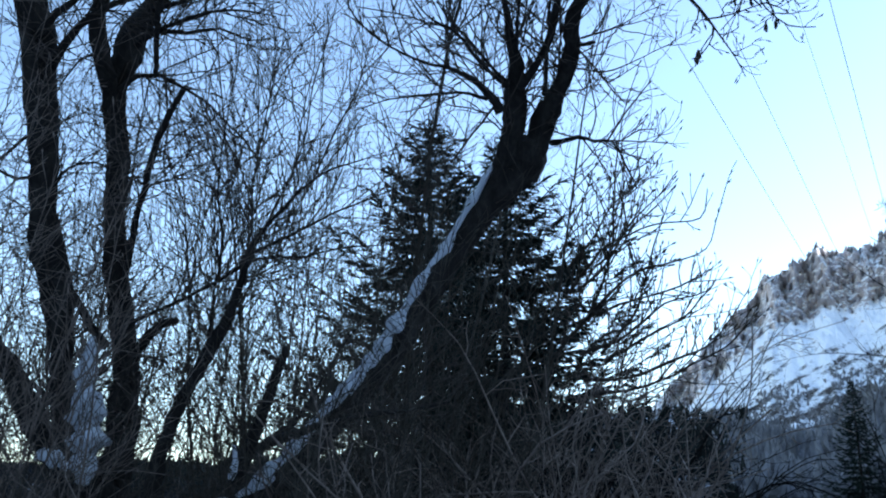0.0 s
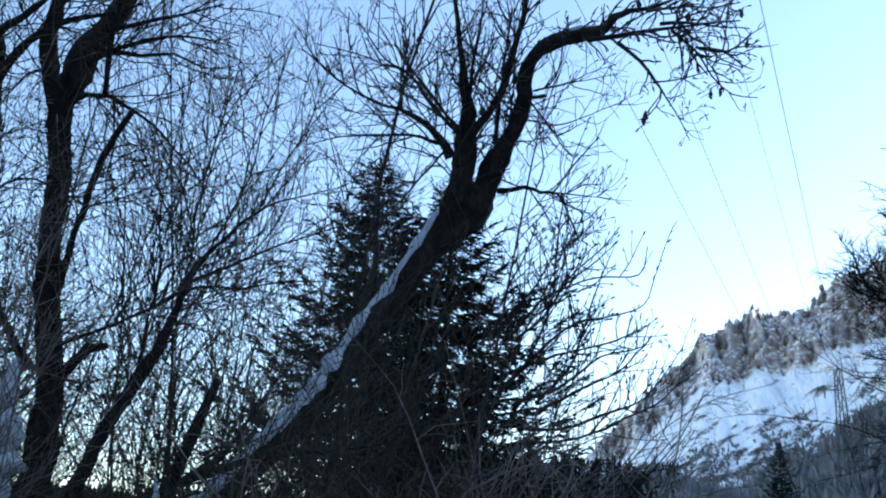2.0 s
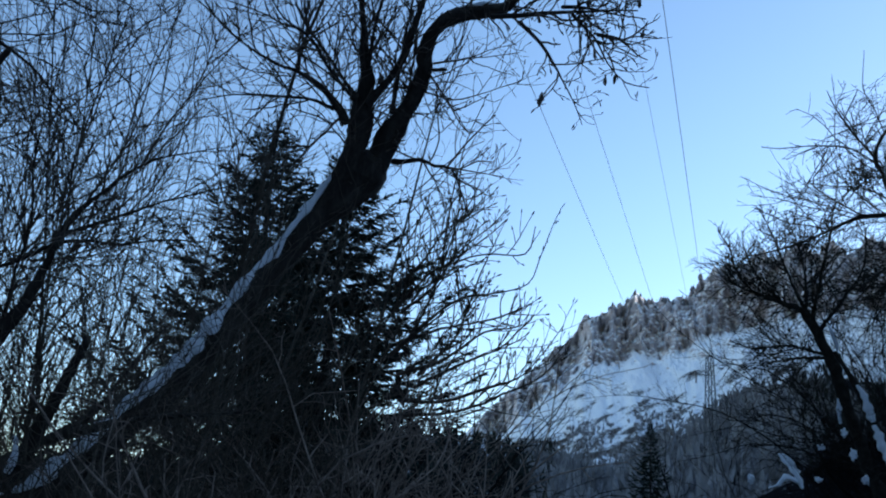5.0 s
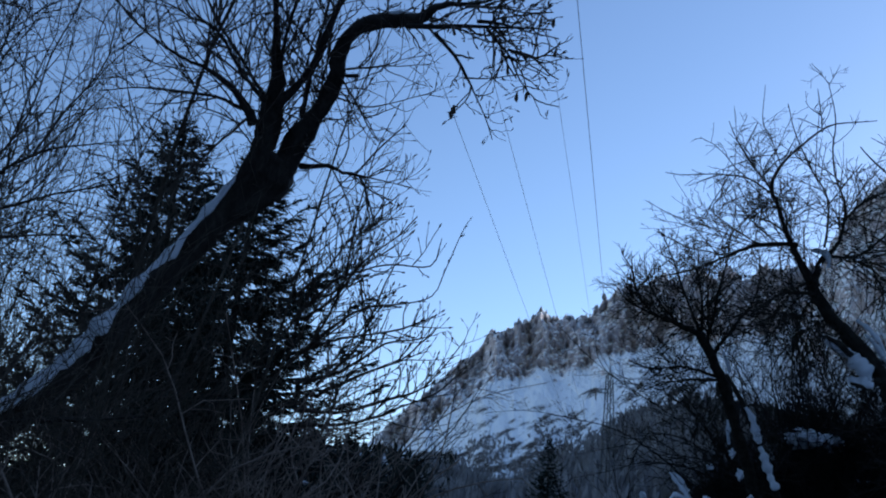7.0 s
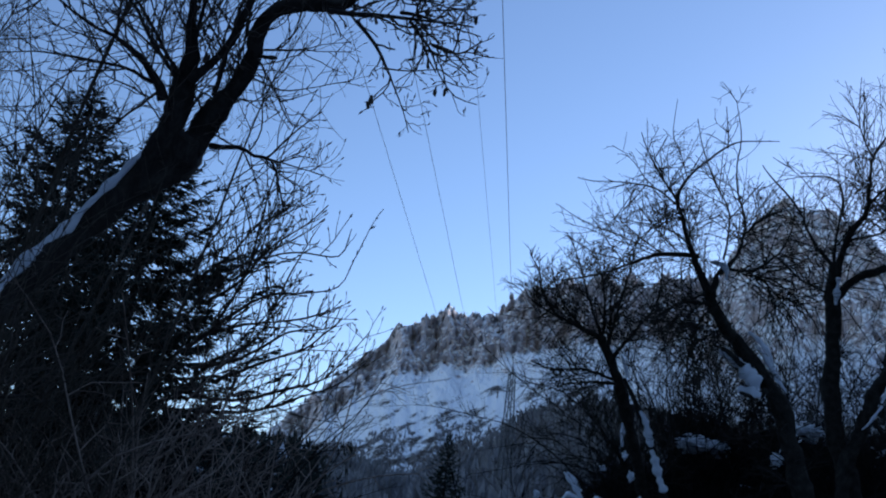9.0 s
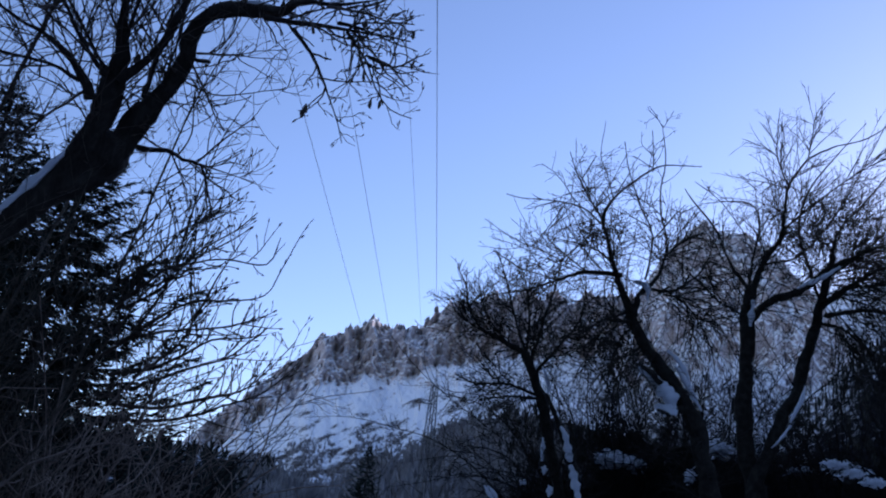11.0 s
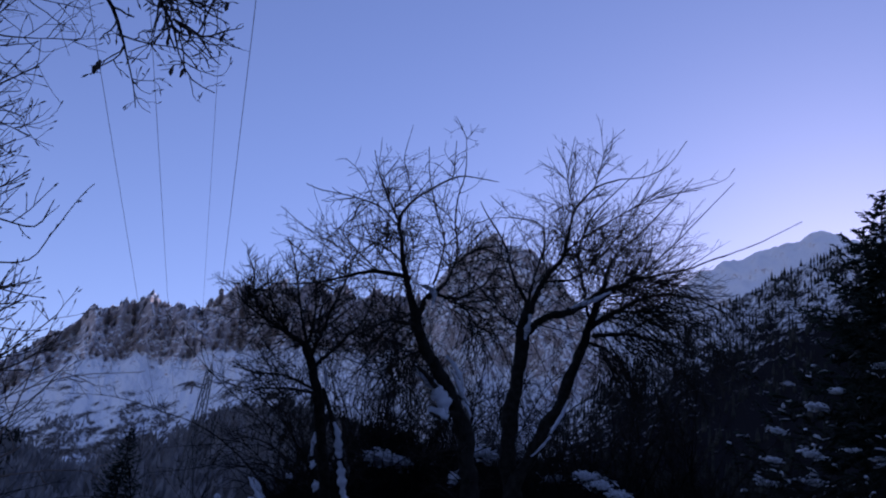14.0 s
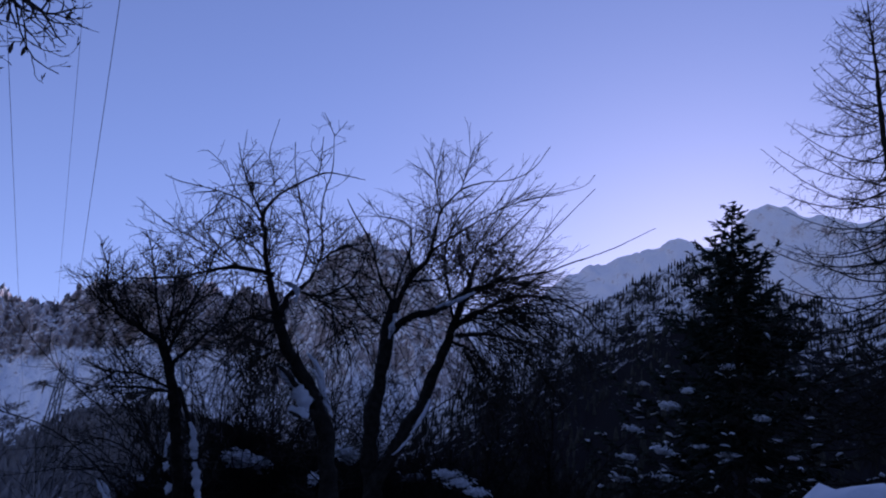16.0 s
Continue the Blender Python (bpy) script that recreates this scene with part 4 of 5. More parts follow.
    t.limb("limb", (-1.85, 5.91, 1.71, 0.059), (-1.81, 5.91, 2.10, 0.053), (-1.70, 5.89, 2.47, 0.052), (-1.58, 5.89, 2.70, 0.050), (-1.48, 5.88, 2.90, 0.042), (-1.40, 5.84, 3.13, 0.031), (-1.31, 5.78, 3.39, 0.021), (-1.17, 5.75, 3.59, 0.015), (-0.91, 5.69, 3.87, 0.010), (-0.60, 5.68, 4.00, 0.006), (-0.33, 5.67, 4.09, 0.003))
    t.limb("limb", (-1.33, 5.71, 3.29, 0.018), (-1.13, 5.80, 3.45, 0.016), (-0.92, 5.89, 3.61, 0.011), (-0.69, 5.97, 3.77, 0.009), (-0.38, 6.06, 3.94, 0.006), (-0.14, 6.12, 4.06, 0.003))
    t.limb("limb", (-1.31, 5.85, 1.83, 0.052), (-1.23, 5.79, 2.07, 0.048), (-1.16, 5.75, 2.23, 0.044), (-1.10, 5.69, 2.42, 0.038), (-1.04, 5.64, 2.59, 0.032), (-1.00, 5.61, 2.67, 0.027))
    t.limb("limb", (-1.15, 5.87, 2.08, 0.038), (-0.98, 5.98, 2.26, 0.022), (-0.86, 6.08, 2.48, 0.014), (-0.73, 6.16, 2.74, 0.009), (-0.59, 6.22, 2.96, 0.006))
    t.limb("limb", (-1.24, 5.85, 2.02, 0.038), (-1.02, 5.82, 2.11, 0.035), (-0.80, 5.78, 2.18, 0.027), (-0.51, 5.71, 2.25, 0.022), (-0.22, 5.64, 2.28, 0.013), (0.06, 5.55, 2.33, 0.007))
    t.limb("limb", (-2.09, 5.36, 4.83, 0.024), (-1.80, 5.39, 4.82, 0.017), (-1.57, 5.39, 4.85, 0.011), (-1.37, 5.43, 4.78, 0.007), (-1.17, 5.41, 4.80, 0.004))
    t.limb("limb", (-2.03, 5.55, 4.54, 0.021), (-1.96, 5.33, 4.69, 0.023), (-1.90, 5.15, 4.80, 0.023), (-1.81, 4.90, 4.93, 0.016))
    t.limb("limb", (-1.94, 5.48, 4.51, 0.009), (-1.92, 5.50, 4.35, 0.009), (-1.89, 5.52, 4.14, 0.008), (-1.90, 5.52, 3.93, 0.007), (-1.85, 5.53, 3.65, 0.005), (-1.83, 5.53, 3.41, 0.004))
    t.limb("limb", (-2.19, 6.13, 2.69, 0.012), (-2.01, 6.07, 2.67, 0.009), (-1.87, 6.03, 2.62, 0.006))
    t.limb("limb", (-2.36, 6.05, 2.73, 0.017), (-2.42, 5.91, 2.68, 0.011), (-2.45, 5.82, 2.63, 0.009))
    t.limb("limb", (-2.32, 6.09, 2.60, 0.038), (-2.47, 6.13, 2.49, 0.031), (-2.59, 6.17, 2.37, 0.024), (-2.79, 6.16, 2.44, 0.018), (-2.94, 6.16, 2.60, 0.010))
    t.limb("limb", (-2.85, 5.63, 4.39, 0.040), (-2.69, 5.44, 4.60, 0.039), (-2.50, 5.28, 4.77, 0.035), (-2.27, 5.19, 4.87, 0.027), (-2.01, 5.13, 4.91, 0.017), (-1.72, 5.03, 4.98, 0.009))
    t.limb("limb", (-2.90, 5.45, 4.68, 0.044), (-2.67, 5.20, 4.78, 0.035), (-2.44, 5.03, 4.81, 0.027), (-2.18, 4.80, 4.85, 0.016))
    t.limb("limb", (-2.14, 5.41, 4.71, 0.027), (-1.89, 5.29, 4.80, 0.017), (-1.64, 5.19, 4.85, 0.013), (-1.40, 5.13, 4.84, 0.009), (-1.12, 5.09, 4.76, 0.005))
    t.limb("limb", (-2.27, 5.47, 4.50, 0.024), (-2.37, 5.32, 4.58, 0.017), (-2.45, 5.28, 4.51, 0.010), (-2.54, 5.27, 4.34, 0.007), (-2.60, 5.27, 4.13, 0.004))
    t.limb("limb", (-1.98, 5.24, 4.89, 0.027), (-1.70, 5.12, 4.91, 0.017), (-1.41, 4.99, 4.92, 0.011), (-1.16, 4.86, 4.92, 0.007))
    t.limb("limb", (-2.12, 5.84, 3.83, 0.009), (-1.93, 5.84, 3.90, 0.008), (-1.66, 5.81, 4.03, 0.007), (-1.42, 5.74, 4.22, 0.006), (-1.18, 5.60, 4.47, 0.004), (-1.02, 5.45, 4.70, 0.003), (-0.87, 5.28, 4.91, 0.003))
    t.limb("limb", (-1.40, 5.92, 3.23, 0.011), (-1.35, 5.89, 3.55, 0.009), (-1.35, 5.82, 3.87, 0.008), (-1.30, 5.74, 4.22, 0.007), (-1.23, 5.66, 4.54, 0.006), (-1.16, 5.55, 4.88, 0.005), (-1.13, 5.43, 5.18, 0.003))
    t.limb("limb", (-1.23, 5.85, 3.58, 0.010), (-1.09, 5.84, 3.92, 0.008), (-0.99, 5.81, 4.26, 0.007), (-0.95, 5.74, 4.59, 0.006), (-0.86, 5.66, 4.92, 0.005), (-0.79, 5.57, 5.24, 0.004))
    t.limb("limb", (-0.92, 5.79, 3.91, 0.008), (-0.78, 5.70, 4.22, 0.007), (-0.63, 5.62, 4.49, 0.006), (-0.55, 5.51, 4.75, 0.004), (-0.44, 5.38, 5.03, 0.003))
    t.limb("limb", (-1.60, 5.99, 2.72, 0.014), (-1.55, 5.88, 3.05, 0.010), (-1.50, 5.74, 3.41, 0.009), (-1.51, 5.56, 3.76, 0.008), (-1.45, 5.36, 4.12, 0.005), (-1.36, 5.16, 4.44, 0.004), (-1.31, 4.97, 4.70, 0.003))
    t.limb("limb", (-2.77, 5.74, 3.96, 0.024), (-2.84, 5.66, 3.80, 0.018), (-2.93, 5.52, 3.78, 0.012), (-3.02, 5.29, 3.84, 0.008))
    t.limb("limb", (-2.80, 5.64, 4.17, 0.021), (-2.88, 5.55, 4.05, 0.015), (-2.96, 5.46, 3.88, 0.010), (-3.05, 5.32, 3.74, 0.007))
    t.limb("limb", (-2.75, 5.82, 3.78, 0.018), (-2.61, 5.72, 3.92, 0.013), (-2.41, 5.69, 3.95, 0.010), (-2.16, 5.70, 3.84, 0.007), (-1.95, 5.70, 3.76, 0.004))
    t.limb("limb", (-2.35, 6.15, 2.76, 0.038), (-2.42, 6.03, 2.86, 0.034), (-2.50, 5.94, 3.02, 0.025), (-2.55, 5.87, 3.12, 0.017))
    t.grow([(0.07, 1.5, 46, 0.2, 0.15, 0.0095, 0.1, 0.0, 8), (0.14, 0.75, 44, 0.15, 0.17, 0.0062, 0.1, 0.3, 5)], range(2, len(t.lines)))
    t.grow([(0.019, 0.8, 60, 0.1, 0.24, 0.0085, 0.2, 0.0, 5), (0.07, 0.36, 48, 0.05, 0.24, 0.005, 0.1, 0.2, 4)], [0, 1])
    t.done()
    return t


lean_t = leaning_tree()
side_shrub()
forked_tree()


def coppice(base, count, spread, height, fan, seed, label, lean=(0.0, 0.0), mat=None, slim=1.0):
    """A clump of long upright shoots."""
    rng = np.random.default_rng(seed)
    t = Tree("coppice_clump", (base[0], base[1], ground_z(base[0], base[1])), label, mat or SHOOT, mat or SHOOT, seed, "shrub")
    t.thick = 0.82
    for _ in range(count):
        p = np.array([base[0] + rng.normal(0, spread[0]), base[1] + rng.normal(0, spread[1]), 0])
        p[2] = ground_z(p[0], p[1]) - 0.05
        h = height * (0.55 + 0.55 * rng.random())
        d = unit(np.array([(p[0] - base[0]) * fan + lean[0] + rng.normal(0, 0.16), (p[1] - base[1]) * fan + lean[1] + rng.normal(0, 0.16), 1.0]))
        pts, r = [p], [slim * (0.006 + 0.0026 * h * rng.random() ** 2)]
        for k in range(5):
            d = unit(d + rng.normal(0, 0.09, 3) + UP * 0.05)
            pts.append(pts[-1] + d * h / 5)
            r.append(r[0] * (1 - 0.16 * (k + 1)))
        t.limb("stem", *[(*a, b) for a, b in zip(pts, r)], step=0.3)
    t.grow([(0.16, 1.6, 42, 0.2, 0.14, 0.0082 * (slim + 1) / 2, 0.2, 0.1, 6), (0.22, 0.7, 48, 0.2, 0.17, 0.0064 * (slim + 1) / 2, 0.1, 0.5, 4)])
    t.done()


coppice((-1.9, 7.2), 14, (0.7, 0.5), 5.8, 0.1, 31, "clump of tall thin leafless shoots beside the forked tree", (0.05, 0.0))
coppice((-1.1, 7.6), 14, (0.7, 0.5), 5.4, 0.1, 32, "dense clump of slender upright leafless shoots", (0.09, 0.0))
coppice((-0.6, 8.2), 14, (0.6, 0.5), 6.0, 0.12, 33, "clump of bare whips leaning towards the spruces", (0.05, 0.0))
coppice((-1.5, 7.9), 10, (0.8, 0.4), 8.0, 0.08, 36, "tall bare whips standing over the clump", (0.06, 0.0))
coppice((-0.8, 8.7), 9, (0.7, 0.4), 8.6, 0.08, 56, "tall bare whips beside the spruces", (0.04, 0.0))
coppice((-3.6, 7.8), 10, (0.6, 0.5), 6.0, 0.12, 34, "clump of bare whips behind the forked tree", (0.0, 0.0))
coppice((-3.0, 6.8), 10, (0.3, 0.3), 5.5, 0.12, 35, "thin leafless whips around a forked trunk", (0.05, -0.02))


coppice((-0.75, 4.9), 24, (0.55, 0.25), 3.6, 0.1, 37, "thin upright whips in front of the leaning trunk", (0.05, 0.0), SHOOT, 0.5)
coppice((-2.35, 4.7), 18, (0.4, 0.2), 4.6, 0.1, 57, "thin brown leafless whips in front of the forked tree", (0.04, 0.0), BRAMBLE, 0.6)


def thicket(base, size, count, seed, label, mat=BRAMBLE, reach=0.9, gaps=(0.16, 0.2)):
    """A tangle of arching twigs."""
    rng = np.random.default_rng(seed)
    g = ground_z(base[0], base[1])
    t = Tree("thicket", (base[0], base[1], g), label, mat, mat, seed, "shrub")
    for _ in range(count):
        a = rng.random() * 6.283
        q = np.sqrt(rng.random())
        p = np.array([base[0] + size[0] * 0.6 * q * math.cos(a), base[1] + size[1] * 0.6 * q * math.sin(a), 0.0])
        p[2] = ground_z(p[0], p[1])
        d = unit(np.array([rng.normal(0, 0.45), rng.normal(0, 0.45), 1.0]))
        h = size[2] * (0.5 + 0.6 * rng.random())
        n = 7
        pts = [p]
        for k in range(n):
            d = unit(d + rng.normal(0, 0.22, 3) + np.array([0, 0, -0.12 * k / n]))
            pts.append(pts[-1] + d * h / n)
        r = np.linspace(0.003 * size[2] + 0.003, 0.003, n + 1)
        t.limb("stem", *[(*q, w) for q, w in zip(pts, r)], step=0.3)
    t.grow([(gaps[0], reach, 50, 0.08, 0.2, 0.006, 0.1, 0.0, 4), (gaps[1], reach * 0.5, 50, 0.05, 0.22, 0.005, 0.1, 0.0, 3 if gaps[1] > 0.15 else 2)])
    t.done()


thicket((0.75, 8.5), (1.7, 0.9, 4.2), 70, 41, "tangled brown thicket behind the leaning trunk")
thicket((0.75, 5.0), (1.3, 0.6, 3.0), 52, 38, "lighter brown tangle of thin stems before the leaning trunk")
thicket((-0.35, 5.15), (1.2, 0.4, 2.3), 44, 60, "light brown tangle of thin stems under the leaning trunk", BRAMBLE, 0.8, (0.14, 0.2))
# HEDGE serves as the dark copy of this undergrowth, shade included in its colour
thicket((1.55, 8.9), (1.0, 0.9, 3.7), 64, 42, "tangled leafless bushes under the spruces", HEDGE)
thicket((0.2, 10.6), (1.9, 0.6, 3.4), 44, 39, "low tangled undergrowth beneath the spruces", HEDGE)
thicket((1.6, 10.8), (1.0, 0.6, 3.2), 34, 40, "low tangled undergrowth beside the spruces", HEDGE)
thicket((-1.5, 8.4), (1.2, 0.6, 1.6), 26, 43, "low brown undergrowth under the bare shoots")
thicket((-3.2, 7.6), (1.4, 0.8, 2.2), 30, 44, "brown undergrowth around the forked tree")

for k, (x, y) in enumerate([(-4.4, 9.6), (-3.1, 10.2), (-1.7, 10.6)]):
    thicket((x, y), (1.3, 0.6, 2.0), 30, 490 + k, "brown undergrowth closing the view under the bare shoots")
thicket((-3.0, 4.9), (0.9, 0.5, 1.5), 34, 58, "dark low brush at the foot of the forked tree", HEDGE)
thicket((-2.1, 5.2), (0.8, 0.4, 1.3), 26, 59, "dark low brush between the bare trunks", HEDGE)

spruce("spruce_tree", (-0.2, 15.5, ground_z(-0.2, 15.5)), 8.55, 4.0, 51, "dark green spruce behind the leaning tree", 1.7, 0.0, 0.02, fat=1.55)
spruce("spruce_tree", (1.0, 13.8, ground_z(1.0, 13.8)), 7.3, 4.0, 52, "dark green spruce half hidden by the leaning trunk", 1.7, 0.0, 0.02, fat=1.55)
spruce("spruce_tree", (25.2, 54.3, ground_z(25.2, 54.3) - 0.3), 10.8 - ground_z(25.2, 54.3), 2.8, 53, "small dark spruce in the valley", 0.62, fat=3.0)
spruce("spruce_tree", (20.7, 67.0, ground_z(20.7, 67.0) - 0.3), 7.6 - ground_z(20.7, 67.0), 2.0, 54, "small dark spruce at the wood's edge", 0.55, fat=3.0)


# ---- the orchard ----
def small_apple():
    t = Tree("apple_tree", (7.8, 9.9, ground_z(7.8, 9.9)), "small gnarled leafless apple tree with snow on its trunk", APPLE, APPLE, 14)
    t.thick, t.stout = 1.0, (0.85, 1.2)
    t.limb("trunk", (7.66, 9.47, 2.51, 0.067), (7.58, 9.58, 3.05, 0.060), (7.47, 9.68, 3.61, 0.054), (7.34, 9.77, 4.00, 0.042), (7.17, 9.87, 4.38, 0.034), to_ground=True)
    t.limb("trunk", (7.73, 9.92, 2.51, 0.091), (7.57, 9.98, 3.05, 0.083), (7.41, 10.01, 3.61, 0.083), (7.23, 10.01, 4.18, 0.087), (7.05, 10.02, 4.60, 0.072), (6.89, 10.03, 4.93, 0.065), to_ground=True)
    t.limb("limb", (6.89, 10.03, 4.91, 0.035), (6.56, 10.12, 5.01, 0.026), (6.21, 10.18, 5.14, 0.015), (5.93, 10.12, 5.43, 0.012), (5.84, 10.03, 5.62, 0.009), (5.63, 9.97, 5.84, 0.006))
    t.limb("limb", (6.91, 10.04, 4.87, 0.026), (6.73, 10.08, 5.30, 0.016), (6.57, 10.09, 5.74, 0.012), (6.43, 10.08, 6.10, 0.007), (6.28, 10.11, 6.35, 0.004))
    t.limb("limb", (6.98, 10.03, 4.73, 0.024), (6.85, 9.62, 5.28, 0.014), (6.76, 9.27, 5.67, 0.010), (6.66, 8.99, 5.99, 0.006))
    t.limb("limb", (6.33, 10.21, 5.09, 0.013), (5.87, 10.22, 5.26, 0.009), (5.67, 10.17, 5.42, 0.006), (5.54, 10.17, 5.44, 0.004))
    t.limb("limb", (7.03, 10.02, 4.63, 0.026), (7.19, 9.71, 5.00, 0.015), (7.31, 9.38, 5.40, 0.010), (7.23, 9.17, 5.83, 0.006))
    t.limb("limb", (7.12, 10.03, 4.38, 0.018), (6.89, 10.54, 4.56, 0.014), (6.71, 10.95, 4.58, 0.011), (6.52, 11.29, 4.73, 0.006))
    t.limb("limb", (7.17, 10.01, 4.32, 0.018), (6.66, 9.97, 4.25, 0.013), (6.22, 9.92, 4.13, 0.008), (5.86, 9.85, 3.95, 0.004))
    t.limb("limb", (6.89, 10.03, 4.93, 0.018), (6.95, 10.08, 5.38, 0.013), (6.93, 10.17, 5.89, 0.009), (6.85, 10.27, 6.31, 0.006))
    t.limb("limb", (6.71, 10.13, 4.98, 0.013), (6.49, 10.44, 5.43, 0.011), (6.38, 10.58, 5.84, 0.008), (6.37, 10.63, 6.18, 0.005))
    t.grow([(0.075, 1.15, 65, -0.12, 0.13, 0.0075, (0.0, 0.7), 0.0, 5), (0.09, 0.6, 50, -0.02, 0.1, 0.0045, 0.05, 0.0, 5), (0.16, 0.25, 50, 0.0, 0.15, 0.0034, 0.05, 0.0, 3)])
    t.grow([(0.045, 0.75, 50, 0.2, 0.09, 0.0064, 0.05, 0.0, 6), (0.07, 0.36, 46, 0.2, 0.1, 0.0046, 0.05, 0.0, 4), (0.12, 0.1, 50, 0.1, 0.2, 0.0034, 0.1, 0.0, 3)], range(2, len(t.lines)))
    t.done()
    return t


def middle_apple():
    t = Tree("apple_tree", (8.1, 7.6, ground_z(8.1, 7.6)), "old crooked leafless apple tree with snow in its fork", APPLE, APPLE, 15)
    t.thick, t.stout = 1.1, (0.8, 1.08)
    t.limb("trunk", (8.04, 7.61, 2.61, 0.151), (7.94, 7.67, 3.10, 0.136), (7.85, 7.70, 3.48, 0.131), (7.76, 7.71, 3.84, 0.136), (7.61, 7.78, 4.17, 0.111), (7.41, 7.87, 4.49, 0.104), (7.20, 7.96, 4.80, 0.096), (7.05, 8.01, 5.05, 0.079), (7.05, 7.92, 5.26, 0.040), (7.07, 7.86, 5.39, 0.018), (7.08, 7.80, 5.49, 0.007), to_ground=True)
    t.limb("limb", (7.07, 8.02, 5.04, 0.049), (6.84, 7.98, 5.34, 0.039), (6.63, 7.93, 5.62, 0.026), (6.45, 7.84, 5.91, 0.022), (6.35, 7.78, 6.07, 0.020), (6.34, 7.60, 6.26, 0.013), (6.43, 7.31, 6.45, 0.010), (6.54, 7.06, 6.56, 0.009), (6.70, 6.84, 6.55, 0.006), (6.83, 6.66, 6.52, 0.004))
    t.limb("limb", (6.33, 7.74, 6.00, 0.011), (5.98, 7.67, 6.26, 0.009), (5.72, 7.58, 6.49, 0.006), (5.59, 7.51, 6.61, 0.004))
    t.limb("limb", (6.38, 7.74, 5.92, 0.011), (6.09, 7.74, 6.07, 0.010), (5.84, 7.77, 6.11, 0.009), (5.50, 7.86, 6.08, 0.006), (5.23, 7.92, 6.04, 0.005), (5.05, 7.95, 6.04, 0.004))
    t.limb("limb", (6.83, 7.99, 5.55, 0.029), (6.36, 8.09, 5.48, 0.024), (5.97, 8.19, 5.28, 0.015), (5.59, 8.27, 5.07, 0.011), (5.20, 8.32, 4.93, 0.008), (4.92, 8.32, 4.89, 0.005))
    t.limb("limb", (7.06, 7.90, 5.33, 0.035), (7.19, 7.76, 5.51, 0.023), (7.24, 7.66, 5.74, 0.014), (7.22, 7.60, 6.03, 0.012), (7.12, 7.61, 6.30, 0.009), (7.04, 7.55, 6.65, 0.008), (7.02, 7.45, 6.94, 0.007), (6.88, 7.37, 7.39, 0.004))
    t.limb("limb", (6.78, 7.25, 7.26, 0.004), (6.69, 7.29, 7.43, 0.004), (6.62, 7.33, 7.54, 0.003))
    t.limb("limb", (6.78, 7.25, 7.26, 0.004), (6.83, 7.20, 7.39, 0.003), (6.86, 7.15, 7.49, 0.003))
    t.limb("limb", (6.45, 7.05, 6.47, 0.006), (6.36, 6.95, 6.64, 0.005), (6.23, 6.83, 6.84, 0.004))
    t.limb("limb", (7.28, 7.72, 5.84, 0.012), (7.51, 7.59, 6.09, 0.011), (7.76, 7.45, 6.22, 0.007), (8.04, 7.31, 6.29, 0.004))
    t.limb("limb", (7.05, 7.82, 5.50, 0.014), (6.90, 7.53, 5.96, 0.010), (6.61, 7.45, 6.27, 0.008), (6.34, 7.34, 6.58, 0.005), (6.15, 7.21, 6.83, 0.004))
    t.limb("limb", (6.43, 8.18, 5.52, 0.008), (5.91, 8.22, 5.61, 0.006), (5.41, 8.23, 5.66, 0.004), (4.92, 8.18, 5.76, 0.003))
    t.limb("limb", (6.01, 7.88, 6.19, 0.006), (6.13, 7.76, 5.98, 0.005), (6.27, 7.60, 5.71, 0.005), (6.37, 7.48, 5.37, 0.004))
    t.limb("limb", (6.32, 8.04, 5.45, 0.010), (5.74, 8.05, 5.72, 0.006), (5.74, 7.80, 5.92, 0.005), (5.77, 7.58, 6.06, 0.004))
    t.limb("limb", (7.08, 7.84, 5.41, 0.023), (7.44, 7.80, 5.45, 0.016), (7.81, 7.70, 5.73, 0.012), (8.02, 7.66, 6.12, 0.008), (8.10, 7.70, 6.58, 0.006))
    t.limb("limb", (7.11, 8.00, 4.99, 0.023), (6.58, 7.98, 4.89, 0.015), (6.18, 7.94, 4.61, 0.010), (5.79, 7.87, 4.61, 0.006))
    t.limb("limb", (6.21, 7.45, 6.17, 0.007), (6.14, 7.47, 6.44, 0.005), (6.04, 7.50, 6.70, 0.004), (6.01, 7.40, 7.13, 0.003))
    t.limb("limb", (7.57, 7.75, 4.14, 0.035), (7.27, 7.73, 4.23, 0.038), (7.02, 7.68, 4.33, 0.026), (6.81, 7.67, 4.37, 0.010))
    t.limb("limb", (7.61, 7.75, 4.01, 0.039), (7.38, 7.71, 3.90, 0.030), (7.15, 7.66, 3.89, 0.015))
    t.limb("limb", (6.71, 8.03, 5.67, 0.013), (6.42, 8.04, 5.79, 0.009), (6.04, 8.11, 5.79, 0.006), (5.72, 8.16, 5.81, 0.004))
    t.limb("limb", (7.07, 7.94, 5.16, 0.013), (6.78, 8.04, 4.96, 0.010), (6.53, 8.11, 4.60, 0.008), (6.37, 8.10, 4.18, 0.005), (6.28, 8.01, 3.76, 0.003))
    t.limb("limb", (7.13, 7.95, 5.03, 0.013), (6.95, 8.08, 4.77, 0.010), (6.84, 8.15, 4.39, 0.008), (6.80, 8.16, 4.04, 0.005), (6.78, 8.14, 3.70, 0.003))
    t.limb("limb", (7.28, 7.92, 4.78, 0.012), (7.19, 8.30, 4.65, 0.009), (7.12, 8.69, 4.45, 0.007), (7.14, 9.05, 4.12, 0.004))
    t.limb("limb", (7.09, 7.95, 5.09, 0.012), (7.06, 8.44, 4.92, 0.009), (7.11, 8.94, 4.62, 0.007), (7.10, 9.41, 4.36, 0.004))
